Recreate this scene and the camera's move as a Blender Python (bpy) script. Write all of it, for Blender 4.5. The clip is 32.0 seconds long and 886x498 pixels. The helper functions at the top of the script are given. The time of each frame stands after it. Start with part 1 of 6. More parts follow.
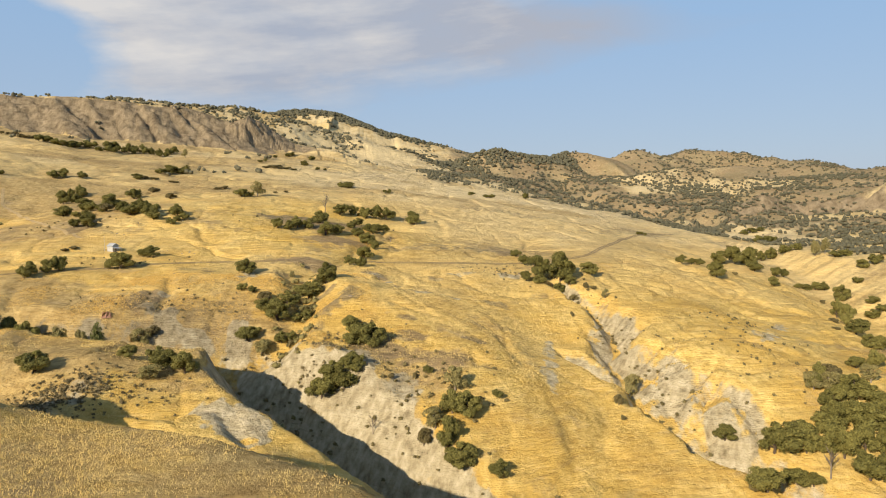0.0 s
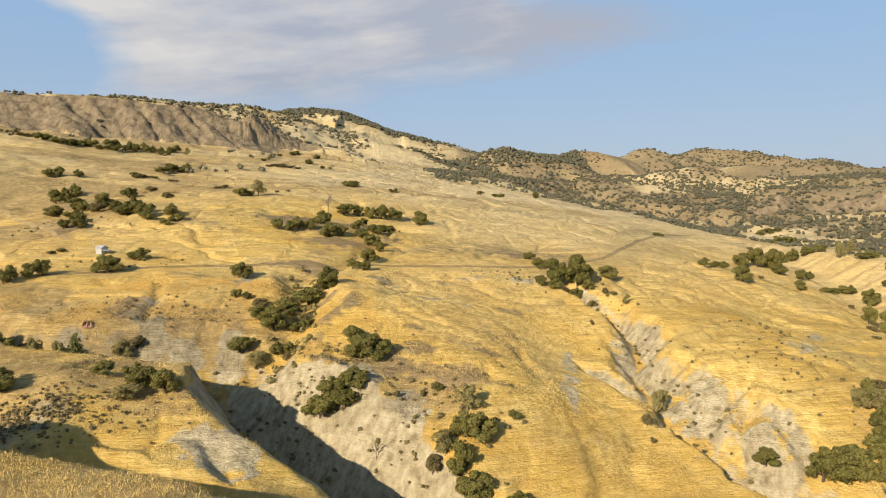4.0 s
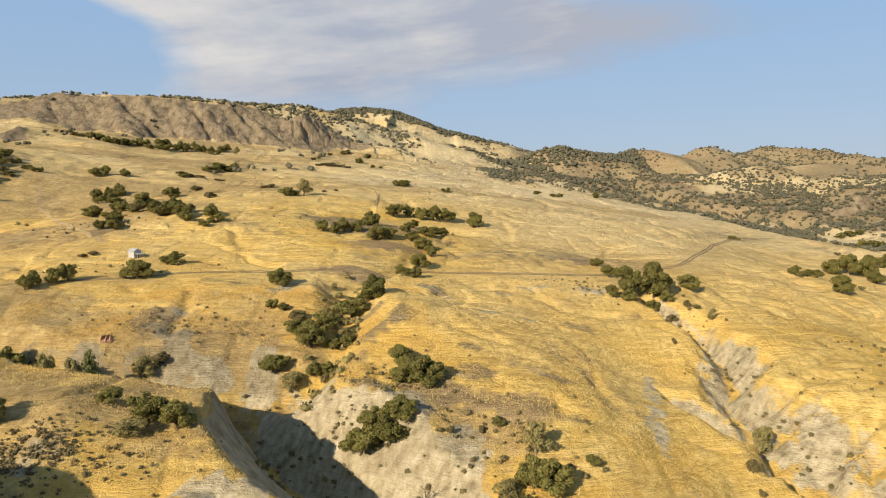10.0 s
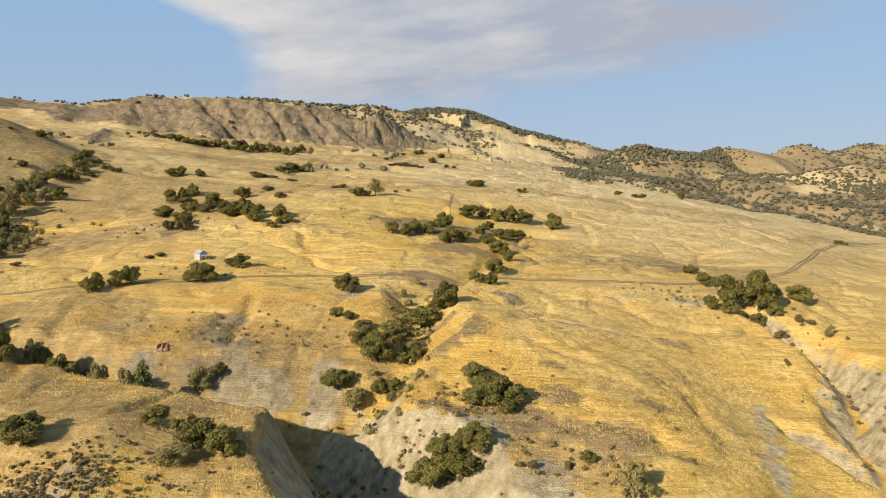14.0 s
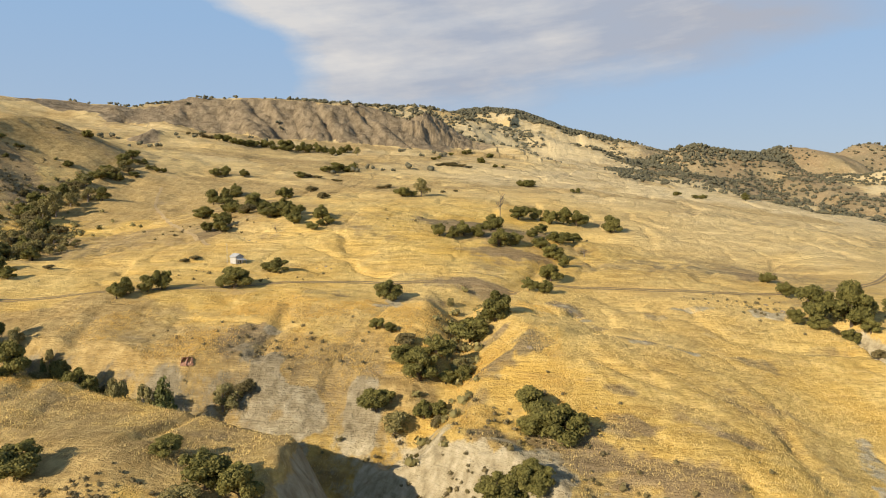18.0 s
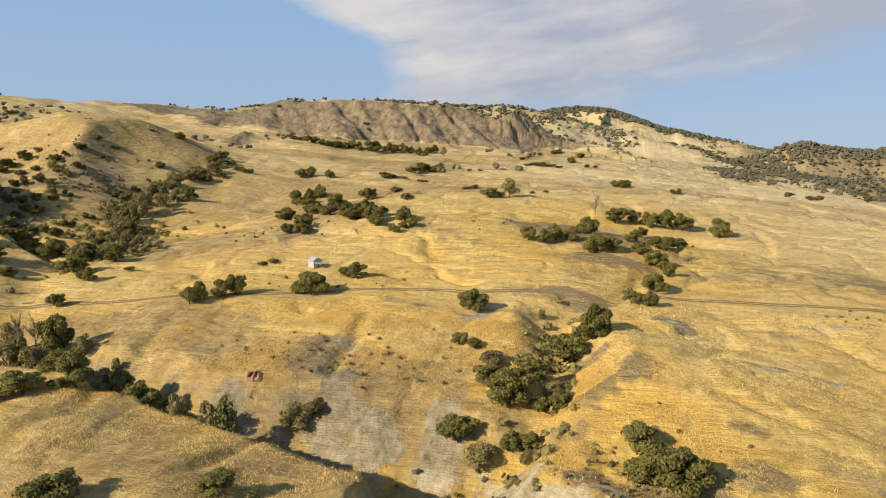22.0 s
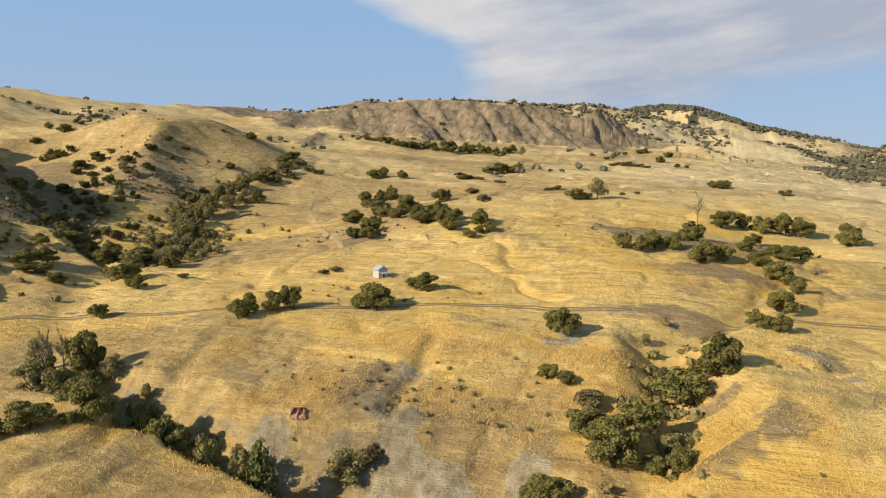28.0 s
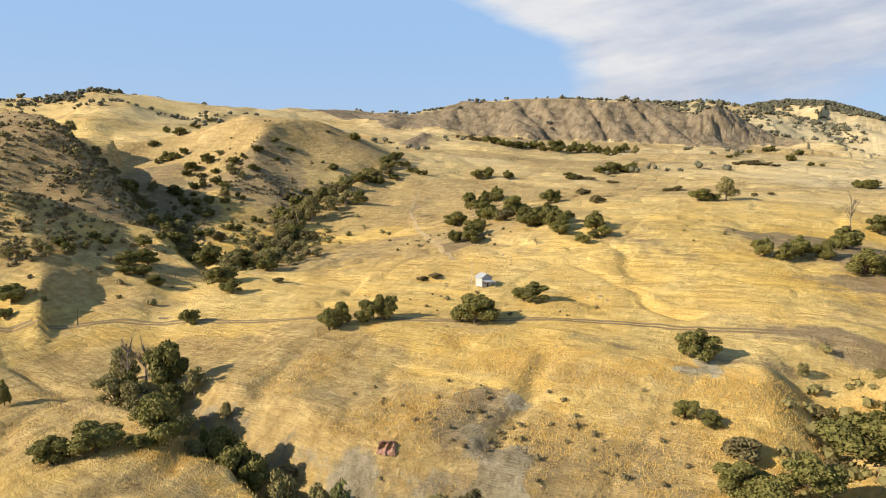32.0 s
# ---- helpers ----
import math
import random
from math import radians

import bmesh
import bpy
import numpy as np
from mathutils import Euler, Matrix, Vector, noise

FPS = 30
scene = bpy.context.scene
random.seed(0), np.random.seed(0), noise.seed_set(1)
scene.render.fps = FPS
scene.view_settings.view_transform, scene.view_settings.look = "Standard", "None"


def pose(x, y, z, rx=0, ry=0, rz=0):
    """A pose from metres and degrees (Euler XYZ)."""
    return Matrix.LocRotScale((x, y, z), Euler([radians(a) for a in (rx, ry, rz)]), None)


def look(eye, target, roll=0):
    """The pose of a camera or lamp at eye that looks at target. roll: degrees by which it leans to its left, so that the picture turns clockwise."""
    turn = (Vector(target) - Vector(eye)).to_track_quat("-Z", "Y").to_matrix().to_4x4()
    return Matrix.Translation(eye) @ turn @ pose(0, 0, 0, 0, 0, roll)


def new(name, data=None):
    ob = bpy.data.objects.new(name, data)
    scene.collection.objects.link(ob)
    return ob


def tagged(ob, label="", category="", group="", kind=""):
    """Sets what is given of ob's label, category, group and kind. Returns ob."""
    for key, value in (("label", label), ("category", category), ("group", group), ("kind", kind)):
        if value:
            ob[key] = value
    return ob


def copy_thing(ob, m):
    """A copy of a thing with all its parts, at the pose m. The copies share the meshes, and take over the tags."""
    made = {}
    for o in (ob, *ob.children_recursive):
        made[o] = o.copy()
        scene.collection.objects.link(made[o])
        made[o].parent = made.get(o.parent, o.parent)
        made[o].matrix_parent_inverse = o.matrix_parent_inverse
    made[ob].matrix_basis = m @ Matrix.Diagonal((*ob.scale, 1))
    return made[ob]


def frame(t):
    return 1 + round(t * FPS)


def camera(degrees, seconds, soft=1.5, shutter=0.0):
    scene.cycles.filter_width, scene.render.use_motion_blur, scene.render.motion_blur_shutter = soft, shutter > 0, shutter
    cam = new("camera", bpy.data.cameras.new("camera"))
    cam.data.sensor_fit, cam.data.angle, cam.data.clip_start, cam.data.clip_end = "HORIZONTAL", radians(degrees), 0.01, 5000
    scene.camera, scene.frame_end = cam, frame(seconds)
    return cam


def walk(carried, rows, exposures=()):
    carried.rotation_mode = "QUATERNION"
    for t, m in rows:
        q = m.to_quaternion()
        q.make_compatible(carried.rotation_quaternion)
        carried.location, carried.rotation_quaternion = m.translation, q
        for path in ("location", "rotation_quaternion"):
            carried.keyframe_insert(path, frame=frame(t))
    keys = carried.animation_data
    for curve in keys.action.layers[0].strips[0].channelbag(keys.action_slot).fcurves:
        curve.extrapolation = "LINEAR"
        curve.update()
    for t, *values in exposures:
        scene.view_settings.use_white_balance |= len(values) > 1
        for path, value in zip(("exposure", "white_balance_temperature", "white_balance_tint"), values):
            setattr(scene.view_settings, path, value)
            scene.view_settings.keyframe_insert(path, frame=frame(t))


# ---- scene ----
cam = camera(64.36, 32.0, soft=1.1)
PATH = [
    (0, (-3.55, -66.10, 0.98), (11.78, 32.37, -7.26), 0),
    (0.5, (-3.27, -63.58, 0.94), (12.04, 34.90, -7.31), 0),
    (1, (-2.99, -61.05, 0.90), (12.34, 37.42, -7.36), 0),
    (1.5, (-2.72, -58.53, 0.86), (12.64, 39.94, -7.41), 0),
    (2, (-2.46, -55.99, 0.83), (12.93, 42.47, -7.45), 0),
    (2.5, (-2.22, -53.46, 0.79), (13.16, 45.00, -7.50), 0),
    (4.5, (-1.33, -43.31, 0.64), (12.39, 55.39, -7.67), 0),
    (5, (-1.14, -40.77, 0.60), (11.89, 58.02, -7.71), 0),
    (5.5, (-0.97, -38.23, 0.56), (11.60, 60.62, -7.75), 0),
    (6, (-0.80, -35.69, 0.53), (11.24, 63.23, -7.79), 0),
    (6.5, (-0.65, -33.15, 0.49), (10.91, 65.83, -7.82), 0),
    (7, (-0.52, -30.61, 0.45), (10.45, 68.44, -7.86), 0),
    (7.5, (-0.40, -28.07, 0.41), (9.92, 71.05, -7.89), 0),
    (8, (-0.29, -25.52, 0.38), (9.38, 73.66, -7.93), 0),
    (8.5, (-0.20, -22.98, 0.34), (8.82, 76.26, -7.96), 0),
    (9, (-0.13, -20.44, 0.30), (8.25, 78.86, -7.99), 0),
    (9.5, (-0.07, -17.90, 0.26), (7.67, 81.46, -8.02), 0),
    (10, (-0.03, -15.36, 0.23), (7.14, 84.04, -8.05), 0),
    (10.5, (-0.01, -12.82, 0.19), (6.53, 86.62, -8.08), 0),
    (11, (-0.01, -10.28, 0.15), (5.72, 89.21, -8.11), 0),
    (11.5, (-0.02, -7.74, 0.11), (4.56, 91.81, -8.14), 0),
    (12, (-0.06, -5.21, 0.08), (3.10, 94.40, -8.17), 0),
    (12.5, (-0.11, -2.68, 0.04), (1.55, 96.97, -8.19), 0),
    (13, (-0.18, -0.14, 0.00), (-0.18, 99.52, -8.22), 0),
    (13.5, (-0.27, 2.39, -0.04), (-1.94, 102.03, -8.24), 0),
    (14, (-0.39, 4.91, -0.07), (-3.54, 104.53, -8.27), 0),
    (14.5, (-0.52, 7.44, -0.11), (-5.17, 106.99, -8.29), 0),
    (16.5, (-1.28, 17.50, -0.26), (-9.47, 116.84, -8.37), 0),
    (17, (-1.52, 20.01, -0.30), (-10.03, 119.32, -8.39), 0),
    (17.5, (-1.79, 22.52, -0.34), (-10.67, 121.79, -8.41), 0),
    (18, (-2.09, 25.02, -0.37), (-11.93, 124.21, -8.43), 0),
    (18.5, (-2.41, 27.51, -0.41), (-13.27, 126.60, -8.45), 0),
    (19, (-2.75, 30.01, -0.45), (-14.57, 128.98, -8.47), 0),
    (19.5, (-3.12, 32.50, -0.49), (-15.95, 131.35, -8.48), 0),
    (20, (-3.52, 34.98, -0.52), (-17.58, 133.66, -8.50), 0),
    (20.5, (-3.94, 37.46, -0.56), (-19.65, 135.90, -8.51), 0),
    (21, (-4.39, 39.93, -0.60), (-22.20, 138.01, -8.53), 0),
    (21.5, (-4.87, 42.40, -0.64), (-25.01, 140.03, -8.54), 0),
    (22, (-5.37, 44.86, -0.67), (-27.29, 142.11, -8.55), 0),
    (22.5, (-5.91, 47.32, -0.71), (-29.02, 144.30, -8.57), 0),
    (23, (-6.47, 49.77, -0.75), (-29.67, 146.73, -8.58), 0),
    (23.5, (-7.06, 52.22, -0.79), (-30.31, 149.16, -8.59), 0),
    (24, (-7.68, 54.66, -0.82), (-31.38, 151.50, -8.60), 0),
    (24.5, (-8.34, 57.09, -0.86), (-32.98, 153.69, -8.61), 0),
    (25, (-9.02, 59.51, -0.90), (-34.55, 155.89, -8.62), 0),
    (25.5, (-9.73, 61.93, -0.94), (-36.09, 158.09, -8.63), 0),
    (27.5, (-12.91, 71.54, -1.09), (-43.44, 166.46, -8.67), 0),
    (28, (-13.78, 73.92, -1.12), (-46.04, 168.27, -8.67), 0),
    (28.5, (-14.69, 76.30, -1.16), (-48.47, 170.12, -8.68), 0),
    (29, (-15.63, 78.66, -1.20), (-50.85, 171.96, -8.69), 0),
    (29.5, (-16.61, 81.02, -1.24), (-53.46, 173.69, -8.69), 0),
    (30, (-17.63, 83.37, -1.27), (-56.02, 175.41, -8.70), 0),
    (30.5, (-18.67, 85.71, -1.31), (-58.59, 177.10, -8.70), 0),
    (31, (-19.76, 88.04, -1.35), (-61.50, 178.62, -8.71), 0),
    (31.5, (-20.88, 90.37, -1.39), (-64.65, 179.98, -8.71), 0),
    (32, (-22.04, 92.68, -1.42), (-67.87, 181.26, -8.72), 0),
]
walk(cam, [(t, look(eye, target, roll)) for t, eye, target, roll in PATH], exposures=((0, 0.32, 6480, 10), (14, 0.32, 6480, 10), (28, 0.30, 6320, 10), (32, 0.54, 6180, 10)))

# ---- sky, cloud and sun: a low afternoon sun from behind and the left ----
SUN_UP, SHADOW = radians(26), Vector((0.67, 0.74, 0)).normalized()
world = bpy.data.worlds.new("sky")
scene.world = world
world.use_nodes = True
wt = world.node_tree
wt.nodes.clear()


def wnode(kind, **props):
    n = wt.nodes.new(kind)
    for k, v in props.items():
        if k == "operation":
            n.operation = v
        elif k == "noise":
            n.inputs["Scale"].default_value, n.inputs["Detail"].default_value, n.inputs["Roughness"].default_value = v
    return n


def wmath(op, a, b=0.0, clamp=False):
    n = wt.nodes.new("ShaderNodeMath")
    n.operation, n.use_clamp = op, clamp
    for i, v in enumerate((a, b)):
        if isinstance(v, (int, float)):
            n.inputs[i].default_value = v
        else:
            wt.links.new(v, n.inputs[i])
    return n.outputs[0]


sky = wnode("ShaderNodeTexSky")
sky.sky_type, sky.sun_disc, sky.sun_elevation = "NISHITA", False, SUN_UP
sky.sun_rotation = math.atan2(-SHADOW.x, -SHADOW.y)
sky.air_density, sky.dust_density, sky.ozone_density = 1.0, 0.6, 1.6
co = wnode("ShaderNodeTexCoord")
sep = wnode("ShaderNodeSeparateXYZ")
wt.links.new(co.outputs["Generated"], sep.inputs[0])
az = wmath("MULTIPLY", wmath("ARCTAN2", sep.outputs[0], sep.outputs[1]), 57.296)
el = wmath("MULTIPLY", wmath("ARCSINE", sep.outputs[2]), 57.296)
comb = wnode("ShaderNodeCombineXYZ")
wt.links.new(wmath("MULTIPLY", az, 0.6), comb.inputs[0])
wt.links.new(wmath("MULTIPLY", el, 1.5), comb.inputs[1])
puff = wnode("ShaderNodeTexNoise", noise=(0.16, 9.0, 0.58))
wt.links.new(comb.outputs[0], puff.inputs["Vector"])
wisp = wnode("ShaderNodeTexNoise", noise=(0.045, 6.0, 0.5))
wt.links.new(comb.outputs[0], wisp.inputs["Vector"])
ragged = wmath("MULTIPLY", wmath("SUBTRACT", puff.outputs[0], 0.5), 9.0)
azr, elr = wmath("ADD", az, ragged), wmath("ADD", el, wmath("MULTIPLY", ragged, 0.55))
floor_el = wmath("ADD", 4.6, wmath("MULTIPLY", wmath("MAXIMUM", wmath("ADD", az, 8.0), 0.0), 0.175))
over = wmath("MULTIPLY", wmath("SUBTRACT", elr, floor_el), 0.32, True)
left = wmath("MULTIPLY", wmath("ADD", azr, wmath("ADD", 18.2, wmath("MULTIPLY", wmath("MAXIMUM", wmath("SUBTRACT", el, 11.5), 0.0), 2.4))), 0.26, True)
roof = wmath("ADD", 12.8, wmath("MULTIPLY", wmath("MAXIMUM", wmath("SUBTRACT", 28.0, az), 0.0), 0.25))
under = wmath("MULTIPLY", wmath("SUBTRACT", roof, elr), 0.5, True)
cover = wmath("MULTIPLY", wmath("MULTIPLY", over, left), under)
thick = wmath("MULTIPLY", cover, wmath("ADD", 0.62, wmath("MULTIPLY", puff.outputs[0], 0.55)), True)
shade = wnode("ShaderNodeMixRGB")
shade.inputs[1].default_value, shade.inputs[2].default_value = (3.3, 3.48, 4.0, 1), (5.5, 5.3, 5.1, 1)
comb_flat = wnode("ShaderNodeCombineXYZ")
wt.links.new(wmath("MULTIPLY", az, 0.35), comb_flat.inputs[0])
wt.links.new(wmath("MULTIPLY", wmath("SUBTRACT", el, wmath("MULTIPLY", az, 0.12)), 2.6), comb_flat.inputs[1])
bands = wnode("ShaderNodeTexNoise", noise=(0.13, 9.0, 0.6))
wt.links.new(comb_flat.outputs[0], bands.inputs["Vector"])
billow = wmath("ADD", wmath("MULTIPLY", puff.outputs[0], 0.45), wmath("ADD", wmath("MULTIPLY", wisp.outputs[0], 0.35), wmath("MULTIPLY", bands.outputs[0], 0.6)))
bright_left = wmath("MULTIPLY", wmath("SUBTRACT", 6.0, az), 0.006)
wt.links.new(wmath("MULTIPLY", wmath("ADD", wmath("SUBTRACT", billow, 0.66), bright_left), 4.2, True), shade.inputs[0])
haze = wnode("ShaderNodeMixRGB")
haze.inputs[0].default_value = 0.88
wt.links.new(sky.outputs[0], haze.inputs[1])
veil = wnode("ShaderNodeMixRGB")
veil.inputs[1].default_value, veil.inputs[2].default_value = (2.42, 3.66, 5.4, 1), (3.1, 3.8, 4.85, 1)
wt.links.new(wmath("MULTIPLY", wmath("SUBTRACT", 13.0, el), 0.08, True), veil.inputs[0])
zenith = wnode("ShaderNodeMixRGB")
zenith.inputs[2].default_value = (0.70, 1.0, 1.5, 1)
wt.links.new(wmath("MULTIPLY", wmath("SUBTRACT", el, 20.0), 0.025, True), zenith.inputs[0])
wt.links.new(veil.outputs[0], zenith.inputs[1])
wt.links.new(zenith.outputs[0], haze.inputs[2])
mixed = wnode("ShaderNodeMixRGB")
wt.links.new(thick, mixed.inputs[0])
wt.links.new(haze.outputs[0], mixed.inputs[1])
wt.links.new(shade.outputs[0], mixed.inputs[2])
bg = wnode("ShaderNodeBackground")
bg.inputs["Strength"].default_value = 0.105
wt.links.new(mixed.outputs[0], bg.inputs[0])
wt.links.new(bg.outputs[0], wnode("ShaderNodeOutputWorld").inputs[0])

sun = new("sun", bpy.data.lights.new("sun", "SUN"))
sun.data.energy, sun.data.angle, sun.data.color = 5.0, radians(0.55), (1.0, 0.85, 0.64)
sun.matrix_world = look(tuple(-SHADOW * math.cos(SUN_UP) * 500 + Vector((0, 0, math.sin(SUN_UP) * 500))), (0, 0, 0))


# ---- materials ----
def material(name, rough_value=0.9):
    m = bpy.data.materials.new(name)
    m.use_nodes = True
    b = m.node_tree.nodes["Principled BSDF"]
    b.inputs["Roughness"].default_value = rough_value
    b.inputs["Specular IOR Level"].default_value = 0.15
    return m, m.node_tree, b


def add(nt, kind, **values):
    n = nt.nodes.new(kind)
    for k, v in values.items():
        n.inputs[k.replace("_", " ")].default_value = v
    return n


def noise_of(nt, scale, detail=6, rough_value=0.55, stretch=None, coord="Object"):
    co = nt.nodes.new("ShaderNodeTexCoord")
    n = add(nt, "ShaderNodeTexNoise", Scale=scale, Detail=detail, Roughness=rough_value)
    if stretch:
        mp = add(nt, "ShaderNodeMapping")
        mp.inputs["Scale"].default_value = stretch
        nt.links.new(co.outputs[coord], mp.inputs[0])
        nt.links.new(mp.outputs[0], n.inputs["Vector"])
    else:
        nt.links.new(co.outputs[coord], n.inputs["Vector"])
    return n.outputs[0]


def ramp(nt, value, *stops):
    r = nt.nodes.new("ShaderNodeValToRGB")
    e = r.color_ramp.elements
    while len(e) < len(stops):
        e.new(0.5)
    for el_, (at, col) in zip(e, stops):
        el_.position, el_.color = at, (*col, 1) if len(col) == 3 else col
    nt.links.new(value, r.inputs[0])
    return r.outputs[0]


def mix(nt, fac, a, b, mode="MIX"):
    n = nt.nodes.new("ShaderNodeMixRGB")
    n.blend_type = mode
    for i, v in enumerate((fac, a, b)):
        if isinstance(v, (int, float)):
            n.inputs[i].default_value = v
        elif isinstance(v, tuple):
            n.inputs[i].default_value = (*v, 1)
        else:
            nt.links.new(v, n.inputs[i])
    return n.outputs[0]


def math_of(nt, op, a, b=0.0, clamp=False):
    n = nt.nodes.new("ShaderNodeMath")
    n.operation, n.use_clamp = op, clamp
    for i, v in enumerate((a, b)):
        if isinstance(v, (int, float)):
            n.inputs[i].default_value = v
        else:
            nt.links.new(v, n.inputs[i])
    return n.outputs[0]


def relief(nt, b, height, strength, distance):
    n = add(nt, "ShaderNodeBump", Strength=strength, Distance=distance)
    nt.links.new(height, n.inputs["Height"])
    nt.links.new(n.outputs[0], b.inputs["Normal"])


def attribute(nt, name):
    n = nt.nodes.new("ShaderNodeAttribute")
    n.attribute_name = name
    return n.outputs["Fac"]


G, nt, b = material("dry_hillside")
fine = noise_of(nt, 1.6, 6, 0.7)
tuft = noise_of(nt, 0.5, 6, 0.65, (1.0, 0.5, 1.0))
ledge = noise_of(nt, 0.30, 5, 0.6, (0.22, 0.22, 3.2))
broad = noise_of(nt, 0.045, 6, 0.62)
grass = mix(nt, ramp(nt, tuft, (0.38, (0, 0, 0)), (0.62, (1, 1, 1))), (0.55, 0.375, 0.105), (0.79, 0.58, 0.20))
gold = mix(nt, ramp(nt, fine, (0.3, (0, 0, 0)), (0.7, (1, 1, 1))), (0.54, 0.33, 0.068), (0.79, 0.535, 0.142))
grass = mix(nt, ramp(nt, broad, (0.43, (0, 0, 0)), (0.60, (0.85, 0.85, 0.85))), grass, gold)
# bleached tone that paints distance haze into the grass
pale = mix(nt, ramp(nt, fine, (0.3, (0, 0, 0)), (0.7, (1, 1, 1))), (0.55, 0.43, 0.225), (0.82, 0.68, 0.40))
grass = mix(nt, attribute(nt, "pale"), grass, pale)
grass = mix(nt, math_of(nt, "MULTIPLY", ramp(nt, ledge, (0.50, (0, 0, 0)), (0.66, (1, 1, 1))), 0.34), grass, (0.40, 0.27, 0.11))
dull_n = math_of(nt, "ADD", attribute(nt, "dull"), math_of(nt, "MULTIPLY", math_of(nt, "SUBTRACT", noise_of(nt, 0.05, 8, 0.66, (1.0, 1.0, 3.0)), 0.5), 1.6))
dull = mix(nt, ramp(nt, tuft, (0.35, (0, 0, 0)), (0.65, (1, 1, 1))), (0.32, 0.225, 0.092), (0.54, 0.395, 0.175))
grass = mix(nt, ramp(nt, dull_n, (0.28, (0, 0, 0)), (0.62, (0.85, 0.85, 0.85))), grass, dull)
weedy = mix(nt, ramp(nt, fine, (0.35, (0, 0, 0)), (0.65, (1, 1, 1))), (0.19, 0.135, 0.075), (0.36, 0.27, 0.16))
weedy = mix(nt, ramp(nt, noise_of(nt, 0.018, 8, 0.7), (0.42, (0, 0, 0)), (0.6, (0.8, 0.8, 0.8))), weedy, (0.22, 0.185, 0.105))
weed_f = math_of(nt, "ADD", attribute(nt, "weed"), math_of(nt, "MULTIPLY", math_of(nt, "SUBTRACT", noise_of(nt, 0.22, 6, 0.65), 0.5), 1.1))
grass = mix(nt, ramp(nt, weed_f, (0.34, (0, 0, 0)), (0.72, (0.85, 0.85, 0.85))), grass, weedy)
# terracettes trodden along the slope, and broad worn or paler sweeps
streak = noise_of(nt, 0.5, 8, 0.66, (0.2, 0.75, 1.6))
grass = mix(nt, ramp(nt, streak, (0.47, (0, 0, 0)), (0.68, (0.46, 0.46, 0.46))), grass, (0.62, 0.55, 0.44), "MULTIPLY")
grass = mix(nt, ramp(nt, streak, (0.30, (0.42, 0.42, 0.42)), (0.44, (0, 0, 0))), grass, (0.82, 0.62, 0.28))
sweep = noise_of(nt, 0.022, 9, 0.68, (0.5, 1.0, 1.4))
grass = mix(nt, ramp(nt, sweep, (0.48, (0, 0, 0)), (0.66, (0.55, 0.55, 0.55))), grass, (0.68, 0.63, 0.56), "MULTIPLY")
mauve = noise_of(nt, 0.06, 8, 0.7, (0.6, 1.0, 1.0))
grass = mix(nt, ramp(nt, mauve, (0.60, (0, 0, 0)), (0.74, (0.7, 0.7, 0.7))), grass, (0.40, 0.305, 0.19))
clay_n = noise_of(nt, 0.45, 8, 0.62, (1.0, 1.0, 0.12))
clay = ramp(nt, clay_n, (0.30, (0.25, 0.20, 0.115)), (0.47, (0.45, 0.375, 0.23)), (0.70, (0.66, 0.57, 0.385)))
bare_f = math_of(nt, "ADD", attribute(nt, "bare"), math_of(nt, "MULTIPLY", math_of(nt, "SUBTRACT", mix(nt, 0.5, noise_of(nt, 0.13, 8, 0.68), noise_of(nt, 0.32, 8, 0.68, (1.0, 0.8, 0.14))), 0.5), 2.2))
clay = mix(nt, attribute(nt, "dull"), clay, (0.56, 0.55, 0.54), "MULTIPLY")
earth = mix(nt, ramp(nt, bare_f, (0.42, (0, 0, 0)), (0.66, (1, 1, 1))), grass, clay)
rock_n = noise_of(nt, 0.11, 9, 0.7, (1.0, 1.0, 0.14))
rock = ramp(nt, rock_n, (0.34, (0.13, 0.098, 0.06)), (0.50, (0.25, 0.195, 0.122)), (0.72, (0.39, 0.31, 0.20)))
rock_f = math_of(nt, "ADD", attribute(nt, "rock"), math_of(nt, "MULTIPLY", math_of(nt, "SUBTRACT", noise_of(nt, 0.03, 8, 0.65), 0.5), 0.9))
earth = mix(nt, ramp(nt, rock_f, (0.35, (0, 0, 0)), (0.6, (1, 1, 1))), earth, rock)
nt.links.new(earth, b.inputs["Base Color"])
crag = noise_of(nt, 0.16, 9, 0.7, (1.0, 0.5, 0.35))
lumps = math_of(nt, "ADD", math_of(nt, "ADD", math_of(nt, "MULTIPLY", fine, 0.5), math_of(nt, "MULTIPLY", tuft, 0.8)), math_of(nt, "ADD", math_of(nt, "MULTIPLY", ledge, 1.0), math_of(nt, "MULTIPLY", streak, 1.3)))
lumps = math_of(nt, "ADD", lumps, math_of(nt, "MULTIPLY", math_of(nt, "MULTIPLY", crag, attribute(nt, "rock")), 4.0))
relief(nt, b, math_of(nt, "ADD", lumps, math_of(nt, "MULTIPLY", math_of(nt, "MULTIPLY", clay_n, attribute(nt, "bare")), 0.8)), 1.0, 0.75)

# ---- the lie of the land ----
def lattice(ix, iy, seed):
    h = (ix.astype(np.int64) * 374761393 + iy.astype(np.int64) * 668265263 + seed * 2147483647) & 0xFFFFFFFF
    h = ((h ^ (h >> 13)) * 1274126177) & 0xFFFFFFFF
    return ((h ^ (h >> 16)) & 0xFFFF) / 65535.0


